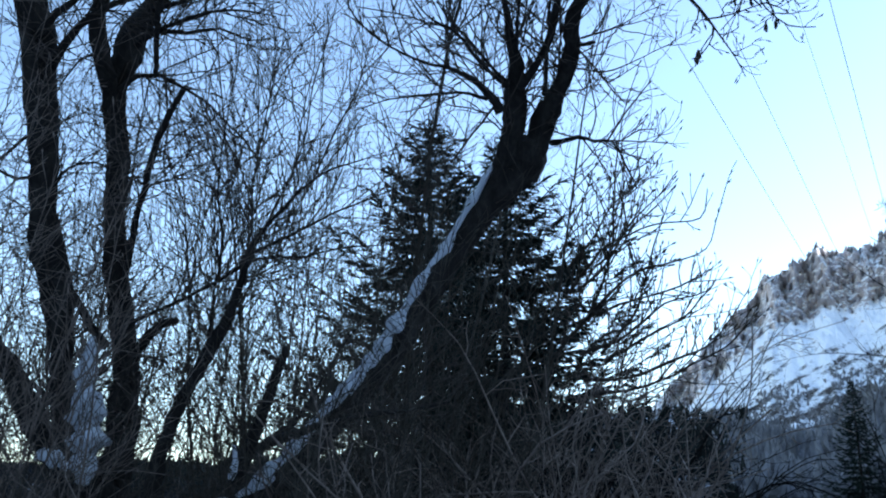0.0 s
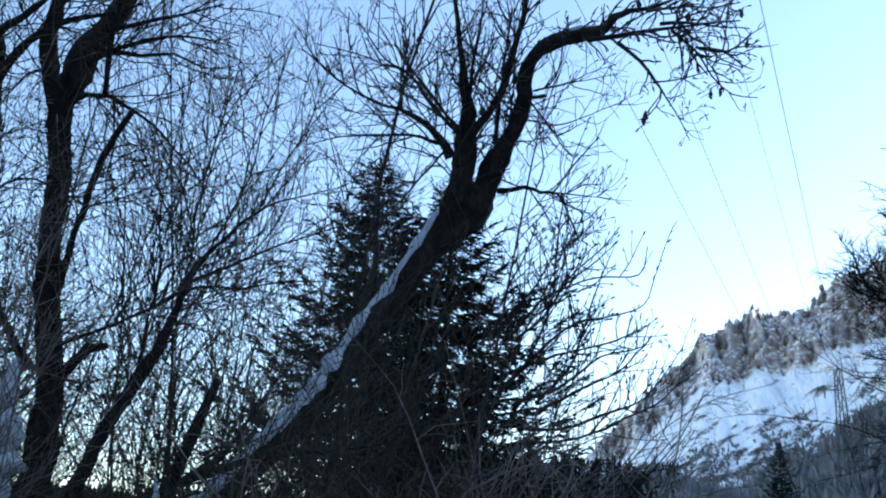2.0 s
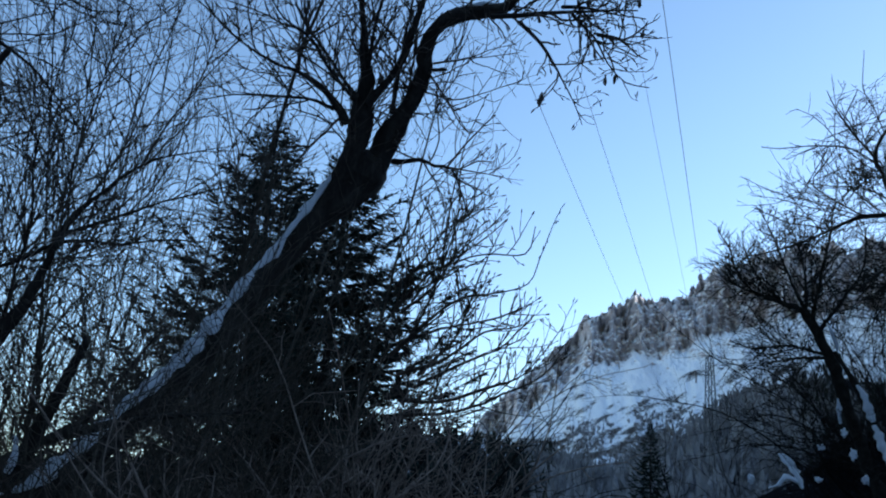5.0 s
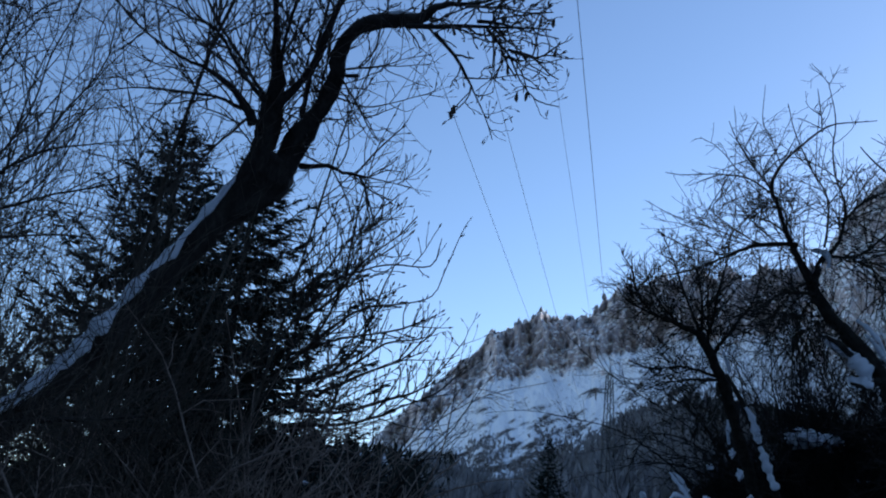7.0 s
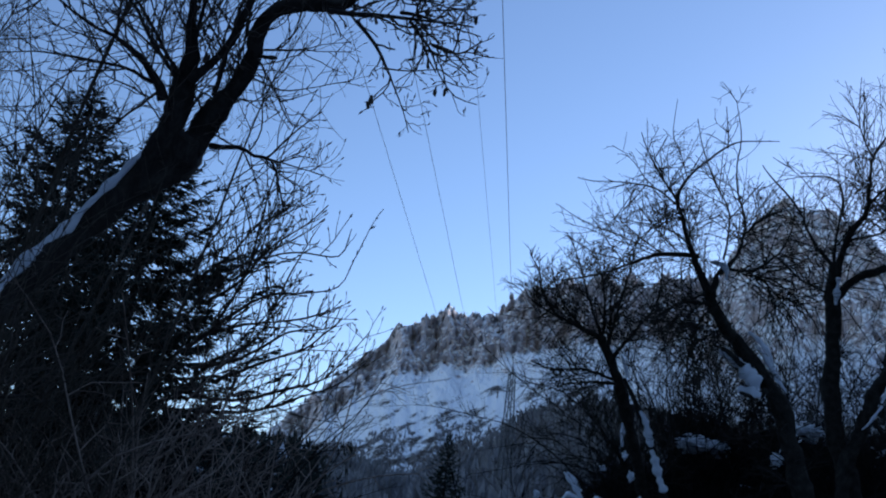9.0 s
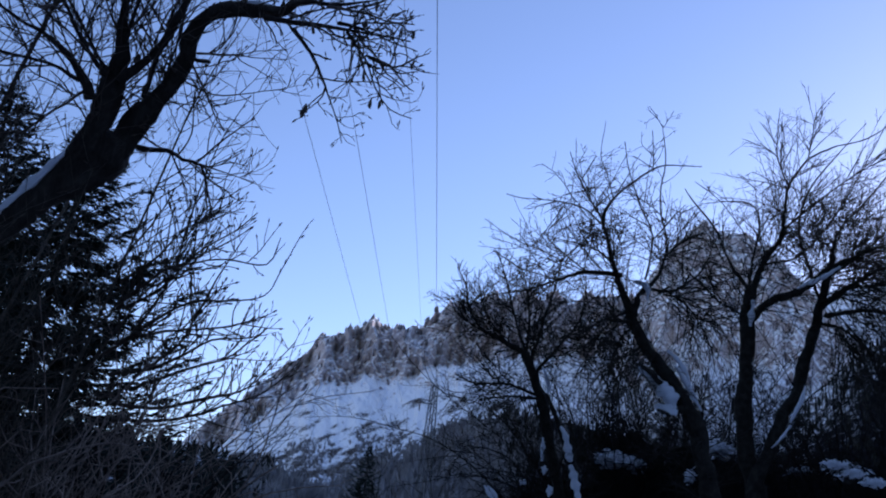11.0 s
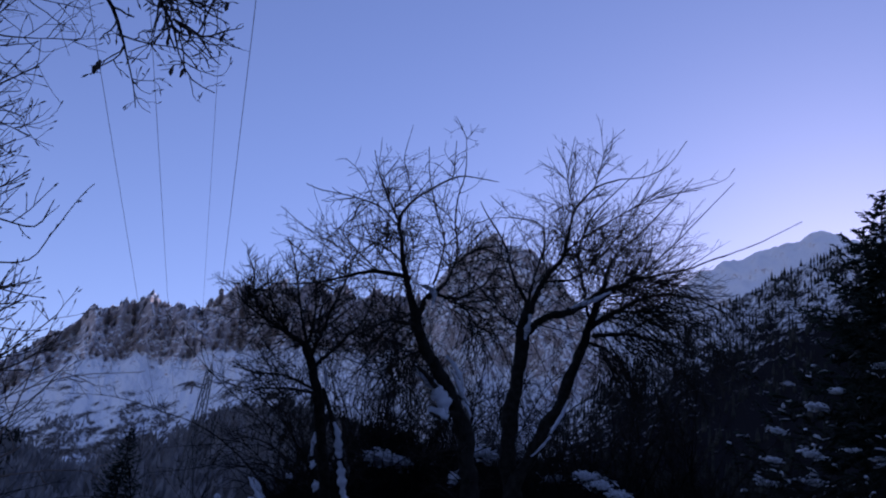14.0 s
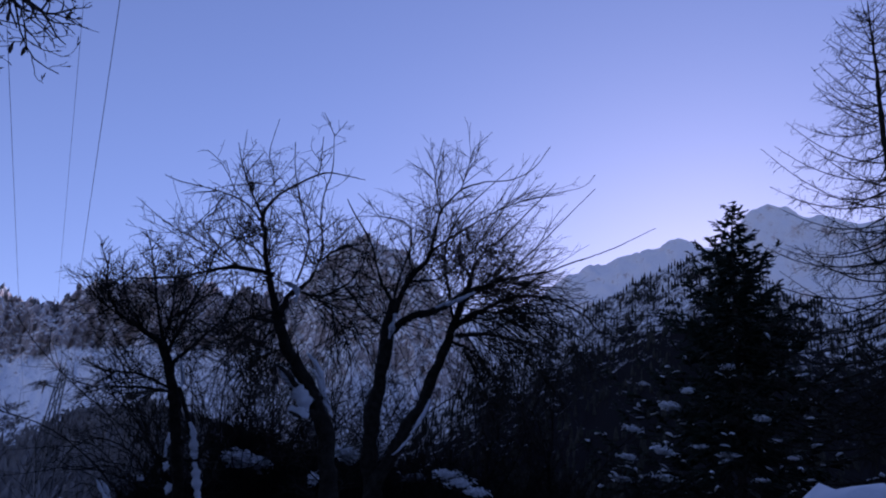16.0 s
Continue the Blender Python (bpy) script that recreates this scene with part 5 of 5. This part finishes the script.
    t.limb("limb", (7.35, 7.90, 4.66, 0.010), (7.09, 7.91, 4.30, 0.008), (6.93, 7.83, 3.91, 0.005), (6.82, 7.73, 3.62, 0.003))
    t.limb("limb", (7.31, 7.78, 5.36, 0.012), (7.73, 7.69, 5.35, 0.009), (8.20, 7.68, 5.12, 0.007), (8.60, 7.77, 4.79, 0.004))
    t.limb("limb", (7.28, 7.77, 5.43, 0.012), (7.79, 7.84, 5.32, 0.010), (8.32, 8.02, 5.04, 0.007), (8.73, 8.27, 4.71, 0.004))
    t.grow([(0.1, 1.35, 64, -0.22, 0.12, 0.0075, (0.0, 0.5), 0.0, 5), (0.095, 0.7, 50, -0.1, 0.1, 0.005, 0.05, 0.0, 5), (0.15, 0.3, 50, 0.0, 0.15, 0.0034, 0.05, 0.0, 3)])
    t.grow([(0.13, 0.95, 42, 0.08, 0.08, 0.0056, (0.1, 0.7), 0.0, 6), (0.19, 0.4, 42, 0.2, 0.08, 0.0042, 0.1, 0.0, 4), (0.09, 0.05, 60, 0.1, 0.2, 0.0034, 0.05, 0.0, 2)], range(1, len(t.lines)))
    t.grow([(0.07, 0.1, 62, 0.15, 0.2, 0.0046, 0.15, 0.0, 3)], range(1, len(t.lines)))
    t.done()
    return t


def right_apple():
    t = Tree("apple_tree", (9.6, 8.4, ground_z(9.6, 8.4)), "spreading leafless apple tree with two leaning trunks", APPLE, APPLE, 16)
    t.thick, t.stout = 1.1, (0.8, 1.08)
    t.limb("trunk", (9.67, 8.33, 2.82, 0.163), (9.57, 8.41, 3.39, 0.152), (9.43, 8.48, 3.99, 0.140), (9.36, 8.42, 4.61, 0.132), (9.32, 8.34, 5.08, 0.118), (9.25, 8.24, 5.56, 0.109), (9.21, 8.19, 5.81, 0.068), (9.18, 8.14, 6.02, 0.023), to_ground=True)
    t.limb("trunk", (9.39, 8.36, 2.78, 0.109), (9.54, 8.32, 3.46, 0.104), (9.69, 8.20, 3.88, 0.106), (9.83, 8.07, 4.34, 0.098), (9.96, 7.92, 4.82, 0.091), (10.04, 7.79, 5.32, 0.088), (10.07, 7.69, 5.75, 0.088), (10.08, 7.63, 6.03, 0.052), (10.08, 7.57, 6.25, 0.019), to_ground=True)
    t.limb("limb", (9.25, 8.21, 5.73, 0.054), (9.21, 8.03, 6.03, 0.038), (9.17, 7.83, 6.34, 0.031), (9.18, 7.56, 6.64, 0.024), (9.11, 7.38, 6.94, 0.017), (9.01, 7.23, 7.22, 0.013), (9.02, 6.93, 7.47, 0.012), (9.13, 6.63, 7.58, 0.009), (9.29, 6.27, 7.61, 0.007), (9.36, 5.95, 7.75, 0.006), (9.31, 5.66, 8.00, 0.004))
    t.limb("limb", (9.22, 8.11, 5.98, 0.027), (8.79, 8.09, 6.33, 0.016), (8.49, 7.99, 6.63, 0.013), (8.00, 7.98, 6.94, 0.009), (7.85, 7.96, 7.04, 0.006))
    t.limb("limb", (9.19, 7.57, 6.65, 0.017), (9.22, 7.21, 6.86, 0.013), (9.27, 6.78, 7.06, 0.010), (9.33, 6.27, 7.24, 0.007), (9.44, 5.71, 7.32, 0.006), (9.51, 5.24, 7.37, 0.004), (9.47, 5.05, 7.48, 0.004))
    t.limb("limb", (9.30, 8.23, 5.57, 0.052), (9.35, 7.90, 5.80, 0.049), (9.49, 7.51, 5.92, 0.043), (9.57, 7.09, 6.11, 0.033), (9.65, 6.77, 6.21, 0.026), (9.71, 6.45, 6.31, 0.015), (9.83, 5.99, 6.36, 0.012), (9.90, 5.51, 6.47, 0.009), (9.95, 5.04, 6.57, 0.006), (9.94, 4.41, 6.76, 0.004))
    t.limb("limb", (10.04, 7.60, 6.00, 0.053), (9.98, 7.41, 6.39, 0.032), (9.92, 7.20, 6.78, 0.016), (9.96, 6.86, 7.10, 0.011), (10.01, 6.42, 7.48, 0.008), (10.03, 5.98, 7.85, 0.005))
    t.limb("limb", (10.07, 7.61, 5.92, 0.042), (10.13, 7.09, 6.13, 0.029), (10.20, 6.56, 6.25, 0.015), (10.33, 6.09, 6.14, 0.010), (10.48, 5.63, 5.88, 0.006))
    t.limb("limb", (10.12, 7.63, 5.76, 0.037), (10.15, 6.97, 5.69, 0.024), (10.18, 6.33, 5.46, 0.013), (10.18, 5.79, 5.17, 0.007))
    t.limb("limb", (10.08, 7.63, 5.84, 0.032), (10.26, 7.37, 6.13, 0.019), (10.60, 7.01, 6.19, 0.014), (10.99, 6.57, 6.26, 0.010), (11.31, 6.09, 6.48, 0.006))
    t.limb("limb", (9.24, 7.88, 6.33, 0.018), (9.52, 7.59, 6.43, 0.015), (9.70, 7.25, 6.79, 0.012), (9.81, 6.87, 7.31, 0.009), (9.85, 6.54, 7.81, 0.006), (9.87, 6.19, 8.30, 0.004))
    t.limb("limb", (9.16, 7.35, 7.27, 0.011), (9.09, 7.46, 7.68, 0.008), (9.09, 7.46, 8.15, 0.006), (9.11, 7.41, 8.53, 0.004))
    t.limb("limb", (9.12, 7.01, 7.53, 0.009), (9.09, 6.91, 7.81, 0.008), (9.06, 6.78, 8.14, 0.005), (9.14, 6.55, 8.39, 0.004))
    t.limb("limb", (9.24, 8.18, 5.80, 0.024), (9.19, 8.10, 6.30, 0.015), (9.18, 7.91, 6.89, 0.012), (9.04, 7.95, 7.21, 0.009), (8.70, 8.44, 7.26, 0.006), (8.55, 8.74, 7.16, 0.005))
    t.limb("limb", (10.17, 7.68, 5.87, 0.027), (9.83, 7.61, 6.37, 0.019), (9.51, 7.47, 6.85, 0.014), (9.36, 7.15, 7.27, 0.011), (9.33, 6.58, 7.66, 0.006), (9.31, 6.25, 7.85, 0.004))
    t.limb("limb", (10.15, 7.65, 5.95, 0.027), (10.18, 7.54, 6.30, 0.017), (10.44, 7.14, 6.70, 0.013), (10.69, 6.63, 7.26, 0.010), (10.83, 6.24, 7.72, 0.007), (10.95, 5.84, 8.16, 0.005))
    t.limb("limb", (10.16, 7.78, 5.70, 0.027), (10.19, 7.37, 5.50, 0.015), (10.18, 6.94, 5.03, 0.010), (10.11, 6.59, 4.59, 0.006))
    t.limb("limb", (9.26, 8.23, 5.65, 0.018), (8.79, 8.27, 5.75, 0.013), (8.35, 8.23, 5.93, 0.010), (7.92, 8.17, 6.09, 0.006))
    t.limb("limb", (10.07, 7.38, 6.29, 0.014), (10.18, 6.87, 6.26, 0.012), (10.32, 6.37, 6.02, 0.009), (10.43, 5.88, 5.71, 0.006), (10.51, 5.49, 5.36, 0.004))
    t.limb("limb", (10.12, 7.40, 6.14, 0.014), (10.19, 6.96, 6.02, 0.012), (10.28, 6.42, 5.68, 0.009), (10.32, 5.98, 5.28, 0.006), (10.31, 5.57, 4.77, 0.004))
    t.limb("limb", (10.16, 7.43, 5.98, 0.014), (10.19, 6.98, 5.76, 0.012), (10.18, 6.52, 5.37, 0.009), (10.11, 6.10, 4.92, 0.006), (10.00, 5.84, 4.49, 0.003))
    t.limb("limb", (10.21, 7.47, 5.82, 0.014), (10.31, 7.20, 5.61, 0.012), (10.41, 6.90, 5.27, 0.009), (10.46, 6.66, 4.82, 0.006), (10.44, 6.53, 4.41, 0.004))
    t.limb("limb", (10.09, 7.39, 6.22, 0.014), (10.45, 7.05, 6.25, 0.013), (10.96, 6.66, 6.06, 0.010), (11.44, 6.34, 5.73, 0.006), (11.84, 6.08, 5.39, 0.004))
    t.limb("limb", (10.15, 7.43, 6.02, 0.014), (10.54, 7.18, 5.99, 0.013), (11.00, 6.96, 5.75, 0.010), (11.43, 6.81, 5.43, 0.006), (11.84, 6.73, 5.01, 0.004))
    t.limb("limb", (10.14, 7.43, 5.71, 0.012), (10.26, 7.24, 5.39, 0.011), (10.37, 7.04, 4.98, 0.008), (10.41, 6.93, 4.50, 0.004))
    t.limb("limb", (10.17, 7.48, 5.56, 0.012), (10.10, 7.20, 5.09, 0.009), (9.98, 6.99, 4.64, 0.006), (9.83, 6.80, 4.20, 0.004))
    t.limb("limb", (10.06, 7.34, 6.38, 0.012), (10.03, 6.69, 6.40, 0.011), (10.06, 6.04, 6.18, 0.007), (10.05, 5.42, 5.80, 0.006), (10.02, 4.99, 5.46, 0.003))
    t.limb("limb", (10.07, 7.34, 6.34, 0.012), (10.57, 6.95, 6.55, 0.011), (11.13, 6.59, 6.51, 0.008), (11.82, 6.18, 6.29, 0.005))
    upper, droop = range(2, 18), range(18, len(t.lines))
    t.grow([(0.105, 1.4, 58, -0.2, 0.11, 0.0072, (0.0, 0.5), 0.0, 6), (0.11, 0.7, 48, -0.1, 0.1, 0.0044, 0.05, 0.0, 5), (0.18, 0.3, 50, 0.0, 0.15, 0.0034, 0.05, 0.0, 3)], range(2, 18))
    t.grow([(0.07, 1.15, 32, -0.02, 0.05, 0.0056, (0.05, 0.62), 0.0, 6), (0.17, 0.6, 30, 0.12, 0.05, 0.0044, 0.15, 0.0, 5), (0.16, 0.05, 55, 0.1, 0.2, 0.0034, 0.1, 0.0, 2)], upper)
    t.grow([(0.055, 1.3, 34, -0.2, 0.05, 0.0065, (0.05, 1.0), 0.0, 6), (0.11, 0.6, 36, -0.1, 0.07, 0.005, 0.1, 0.0, 5)], droop)
    t.done()
    return t


small_apple()
middle_apple()
right_apple()

for k, (x, y, w, h, n, s) in enumerate([(12.3, 11.4, 2.2, 3.4, 44, 46), (14.5, 8.6, 2.2, 2.5, 44, 47), (16.0, 6.0, 2.2, 1.6, 30, 49), (4.5, 15.0, 2.4, 0.7, 20, 50)]):
    thicket((x, y), (w, 1.6, h * 1.35), n + 10, s, "dark leafless hedge bushes behind the apple trees", HEDGE, 1.1, (0.13, 0.19))

spruce("spruce_tree", (40.3, 13.9, ground_z(40.3, 13.9) - 0.3), 23.65 - ground_z(40.3, 13.9), 7.8, 55, "tall dark spruce with snow on its lower boughs", 1.2, 0.2, 0.02, fat=2.6)


def larch():
    t = Tree("larch_tree", (24.6, 4.0, ground_z(24.6, 4.0)), "tall leafless larch with drooping twigs", APPLE, APPLE, 17, "larch")
    rng = t.rng
    g = ground_z(24.6, 4.0)
    top = np.array([20.95, 3.37, 17.9])
    foot = np.array([23.2, 3.8, g])
    s = np.linspace(0, 1, 9)
    t.limb("trunk", *[(*(foot * (1 - k) + top * k + np.array([0.25, 0, 0]) * math.sin(k * 3.14)), 0.2 * (1 - k) + 0.012) for k in s])
    line = t.lines[0]
    z = 4.0
    while z < 17.6:
        f = (z - g) / (17.9 - g)
        k = int(np.searchsorted(line[:, 2], z))
        k = min(k, len(line) - 1)
        for _ in range(4):
            a = rng.random() * 6.283
            ln = (0.3 + 7.0 * (1 - f) ** 1.0) * (0.6 + 0.5 * rng.random())
            d = np.array([math.cos(a), math.sin(a), 0])
            rise = (0.9 * f**2 - 0.12 + rng.normal(0, 0.07)) * ln
            x = np.linspace(0, 1, 6)
            pts = line[k, :3] + d * (x * ln)[:, None] + UP * (rise * x - 0.1 * ln * np.sin(x * 3.14) + 0.1 * ln * x**3)[:, None]
            r = np.linspace(0.012 + 0.024 * (1 - f), 0.006, 6)
            t.limb("branch", *[(*q, w) for q, w in zip(pts, r)], step=0.5)
        z += 0.15 + 0.1 * rng.random()
    t.grow([(0.125, 0.9, 60, -0.4, 0.12, 0.0085, 0.08, 0.0, 3), (0.2, 0.34, 50, -0.6, 0.15, 0.006, 0.1, 0.0, 2)], range(1, len(t.lines)))
    t.done()


larch()

coppice((11.0, 11.4), 34, (1.3, 0.6), 4.4, 0.06, 91, "thin dark saplings rising behind the apple trees", (0.0, 0.0), HEDGE, 1.4)
coppice((8.9, 12.4), 16, (1.0, 0.5), 3.8, 0.08, 92, "thin dark saplings rising from the hedge", (0.0, 0.0), HEDGE, 1.3)

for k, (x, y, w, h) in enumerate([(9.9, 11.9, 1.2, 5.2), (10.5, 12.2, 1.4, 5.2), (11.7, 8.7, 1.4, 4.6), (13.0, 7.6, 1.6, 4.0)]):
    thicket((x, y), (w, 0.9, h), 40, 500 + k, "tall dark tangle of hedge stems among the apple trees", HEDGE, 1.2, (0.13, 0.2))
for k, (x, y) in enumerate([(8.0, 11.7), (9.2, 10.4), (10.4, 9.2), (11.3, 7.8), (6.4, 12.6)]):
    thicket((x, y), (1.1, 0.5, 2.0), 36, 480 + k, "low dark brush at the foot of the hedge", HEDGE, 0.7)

# ---- snow lying on things ----
LEFT_UP = (-0.6, -0.45, 0.65)
snow_strip(lean_t.lines[0][2:-4], LEFT_UP, 0.135, 61, "band of old snow along the leaning trunk", 0.06, 0.5)
snow_strip(stretch_of(lean_t.lines[2], (1.05, 5.37, 5.22), (1.39, 5.20, 5.27)), (-0.1, -0.45, 0.9), 0.06, 62, "snow lying on the bend of a bare limb", 0.035)
lump("snow_mound", (6.3, 1.3, ground_z(6.3, 1.3) + 0.55), (1.1, 1.0, 1.25), 71, "rounded mound of clean snow on the bank")
snow_roll("snow caught in the forked trunk", (-2.29, 5.76, 2.75, 0.015), (-2.29, 5.76, 2.58, 0.050), (-2.28, 5.77, 2.36, 0.085), (-2.26, 5.77, 2.15, 0.100), (-2.25, 5.78, 1.95, 0.085), (-2.25, 5.78, 1.82, 0.030))
snow_roll("snow caught in the forked trunk", (-2.48, 5.57, 1.94, 0.015), (-2.43, 5.60, 1.97, 0.050), (-2.36, 5.62, 1.94, 0.045), (-2.29, 5.65, 1.89, 0.020))
snow_roll("snow caught in the forked trunk", (-1.31, 5.73, 2.06, 0.009), (-1.29, 5.74, 1.96, 0.027), (-1.31, 5.74, 1.85, 0.016))
snow_roll("snow caught in the crooked apple branches", (7.04, 7.92, 4.47, 0.017), (7.14, 7.85, 4.36, 0.052), (7.26, 7.76, 4.23, 0.082), (7.35, 7.71, 4.10, 0.090), (7.43, 7.66, 3.94, 0.033))
snow_roll("snow caught in the crooked apple branches", (7.26, 7.82, 3.96, 0.027), (7.34, 7.74, 3.96, 0.066), (7.44, 7.66, 3.92, 0.033))
snow_roll("snow caught in the crooked apple branches", (7.31, 7.68, 4.64, 0.015), (7.41, 7.63, 4.54, 0.025), (7.49, 7.59, 4.41, 0.025), (7.55, 7.58, 4.27, 0.013))
snow_roll("snow caught in the crooked apple branches", (9.35, 7.63, 4.15, 0.012), (9.40, 7.57, 4.31, 0.024), (9.44, 7.52, 4.47, 0.019), (9.47, 7.47, 4.63, 0.009))
snow_roll("snow caught in the crooked apple branches", (9.23, 7.35, 5.84, 0.015), (9.30, 7.17, 5.90, 0.028), (9.36, 6.98, 5.98, 0.025), (9.40, 6.83, 6.05, 0.012))
snow_roll("snow caught in the crooked apple branches", (9.18, 8.09, 5.47, 0.017), (9.16, 8.04, 5.63, 0.036), (9.13, 7.98, 5.81, 0.020))
snow_roll("snow caught in the crooked apple branches", (6.80, 7.74, 5.38, 0.011), (6.87, 7.69, 5.36, 0.033), (6.95, 7.66, 5.30, 0.027), (6.97, 7.69, 5.16, 0.013))
snow_roll("snow plastered on the small apple trunk", (7.14, 9.46, 3.88, 0.019), (7.22, 9.45, 3.73, 0.040), (7.29, 9.46, 3.56, 0.050), (7.33, 9.46, 3.46, 0.024))
snow_roll("snow plastered on the small apple trunk", (7.31, 9.43, 3.41, 0.022), (7.37, 9.41, 3.26, 0.047), (7.41, 9.40, 3.10, 0.050), (7.47, 9.38, 2.89, 0.043))
snow_roll("snow plastered on the small apple trunk", (7.12, 9.81, 3.76, 0.012), (7.13, 9.83, 3.62, 0.031), (7.15, 9.85, 3.46, 0.017))
snow_roll("snow plastered on the small apple trunk", (7.00, 9.77, 4.71, 0.010), (7.11, 9.76, 4.49, 0.025), (7.14, 9.78, 4.36, 0.012))
snow_roll("snow plastered on the small apple trunk", (6.50, 10.11, 3.06, 0.012), (6.58, 10.07, 2.97, 0.027), (6.68, 10.02, 2.83, 0.022))
snow_roll("snow plastered on a low forked branch", (6.39, 10.02, 3.04, 0.010), (6.46, 9.98, 2.92, 0.026), (6.55, 9.92, 2.78, 0.030), (6.61, 9.88, 2.61, 0.020))
snow_roll("snow plastered on a low forked branch", (6.28, 10.09, 2.62, 0.010), (6.39, 10.03, 2.68, 0.020), (6.48, 9.97, 2.75, 0.028), (6.59, 9.90, 2.69, 0.016))
for k, (x, y, z) in enumerate([(6.86, 9.83, 3.14), (7.08, 9.68, 3.32), (7.15, 9.63, 3.07), (6.82, 9.86, 2.75), (7.24, 9.56, 2.77), (6.16, 10.28, 2.74)]):
    lump("snow_patch", (x, y, z), (0.032, 0.032, 0.03 + 0.012 * (k % 3)), 260 + k, "small clump of snow caught in the brush", rough=1.2, turn=1.3 * k, detail=3, group="snow in the hedge")
snow_roll("snow caught in the crooked apple branches", (9.24, 7.85, 3.83, 0.008), (9.27, 7.69, 3.97, 0.019), (9.29, 7.57, 4.09, 0.012))
for k, (x, y, z) in enumerate([(9.42, 7.09, 3.6), (9.6, 6.95, 3.52), (9.75, 6.8, 3.42)]):
    snow_cluster((x, y, z), (0.16, 0.16, 0.05), 380 + k, "ragged snow on the low apple twigs", "snow in the hedge", 1.0)
snow_roll("snow caught in the crooked apple branches", (7.56, 7.83, 4.54, 0.012), (7.65, 7.75, 4.34, 0.030), (7.73, 7.67, 4.14, 0.030), (7.78, 7.62, 3.98, 0.012))
for k, (x, y, z, a, b, c) in enumerate([
    (9.38, 11.10, 3.97, 0.22, 0.16, 0.15), (9.64, 10.87, 3.94, 0.13, 0.14, 0.12), (10.54, 9.92, 4.25, 0.16, 0.16, 0.12),
    (9.24, 9.25, 3.58, 0.06, 0.07, 0.10), (11.70, 8.62, 4.03, 0.22, 0.2, 0.12), (11.33, 9.11, 3.97, 0.12, 0.15, 0.07),
]):
    lump("snow_patch", (x, y, z - c * 0.4), (a * 0.8, b * 0.8, c * 0.4), 160 + k, "snow lying in the hedge behind the apple trees", rough=1.1, turn=0.9 * k, group="snow in the hedge")
    snow_cluster((x, y, z - c * 0.3), (a * 1.3, b * 1.3, c), 360 + k, "ragged snow on the hedge twigs", "snow in the hedge", 0.8)
for k, (x, y, z, a, b, c) in enumerate([
    (38.47, 16.53, 12.40, 1.00, 0.60, 0.35), (38.62, 15.69, 13.10, 0.30, 0.40, 0.40), (38.03, 18.13, 11.33, 0.90, 0.40, 0.16),
    (37.28, 18.04, 9.88, 0.70, 0.50, 0.25), (37.89, 16.57, 10.21, 1.10, 0.50, 0.30), (38.92, 14.03, 10.10, 0.60, 0.50, 0.35),
    (37.34, 18.34, 8.90, 1.00, 0.50, 0.30), (38.08, 16.66, 9.08, 0.90, 0.50, 0.30), (38.44, 15.10, 10.45, 0.40, 0.40, 0.20),
    (40.02, 12.72, 11.91, 0.70, 0.40, 0.20), (39.87, 14.21, 14.47, 0.50, 0.40, 0.15), (39.77, 11.44, 10.08, 0.40, 0.40, 0.20),
    (38.65, 17.86, 13.63, 0.40, 0.30, 0.08), (39.54, 12.83, 9.11, 0.40, 0.40, 0.20), (40.39, 12.28, 10.97, 0.40, 0.30, 0.15),
]):
    snow_cluster((x * 0.93, y * 0.93, 1.7 + (z - 1.7) * 0.93), (a * 0.8, b * 0.8, c * 0.28), 180 + k, "snow weighing on the lower spruce boughs", "snow on the spruce", 1.1)
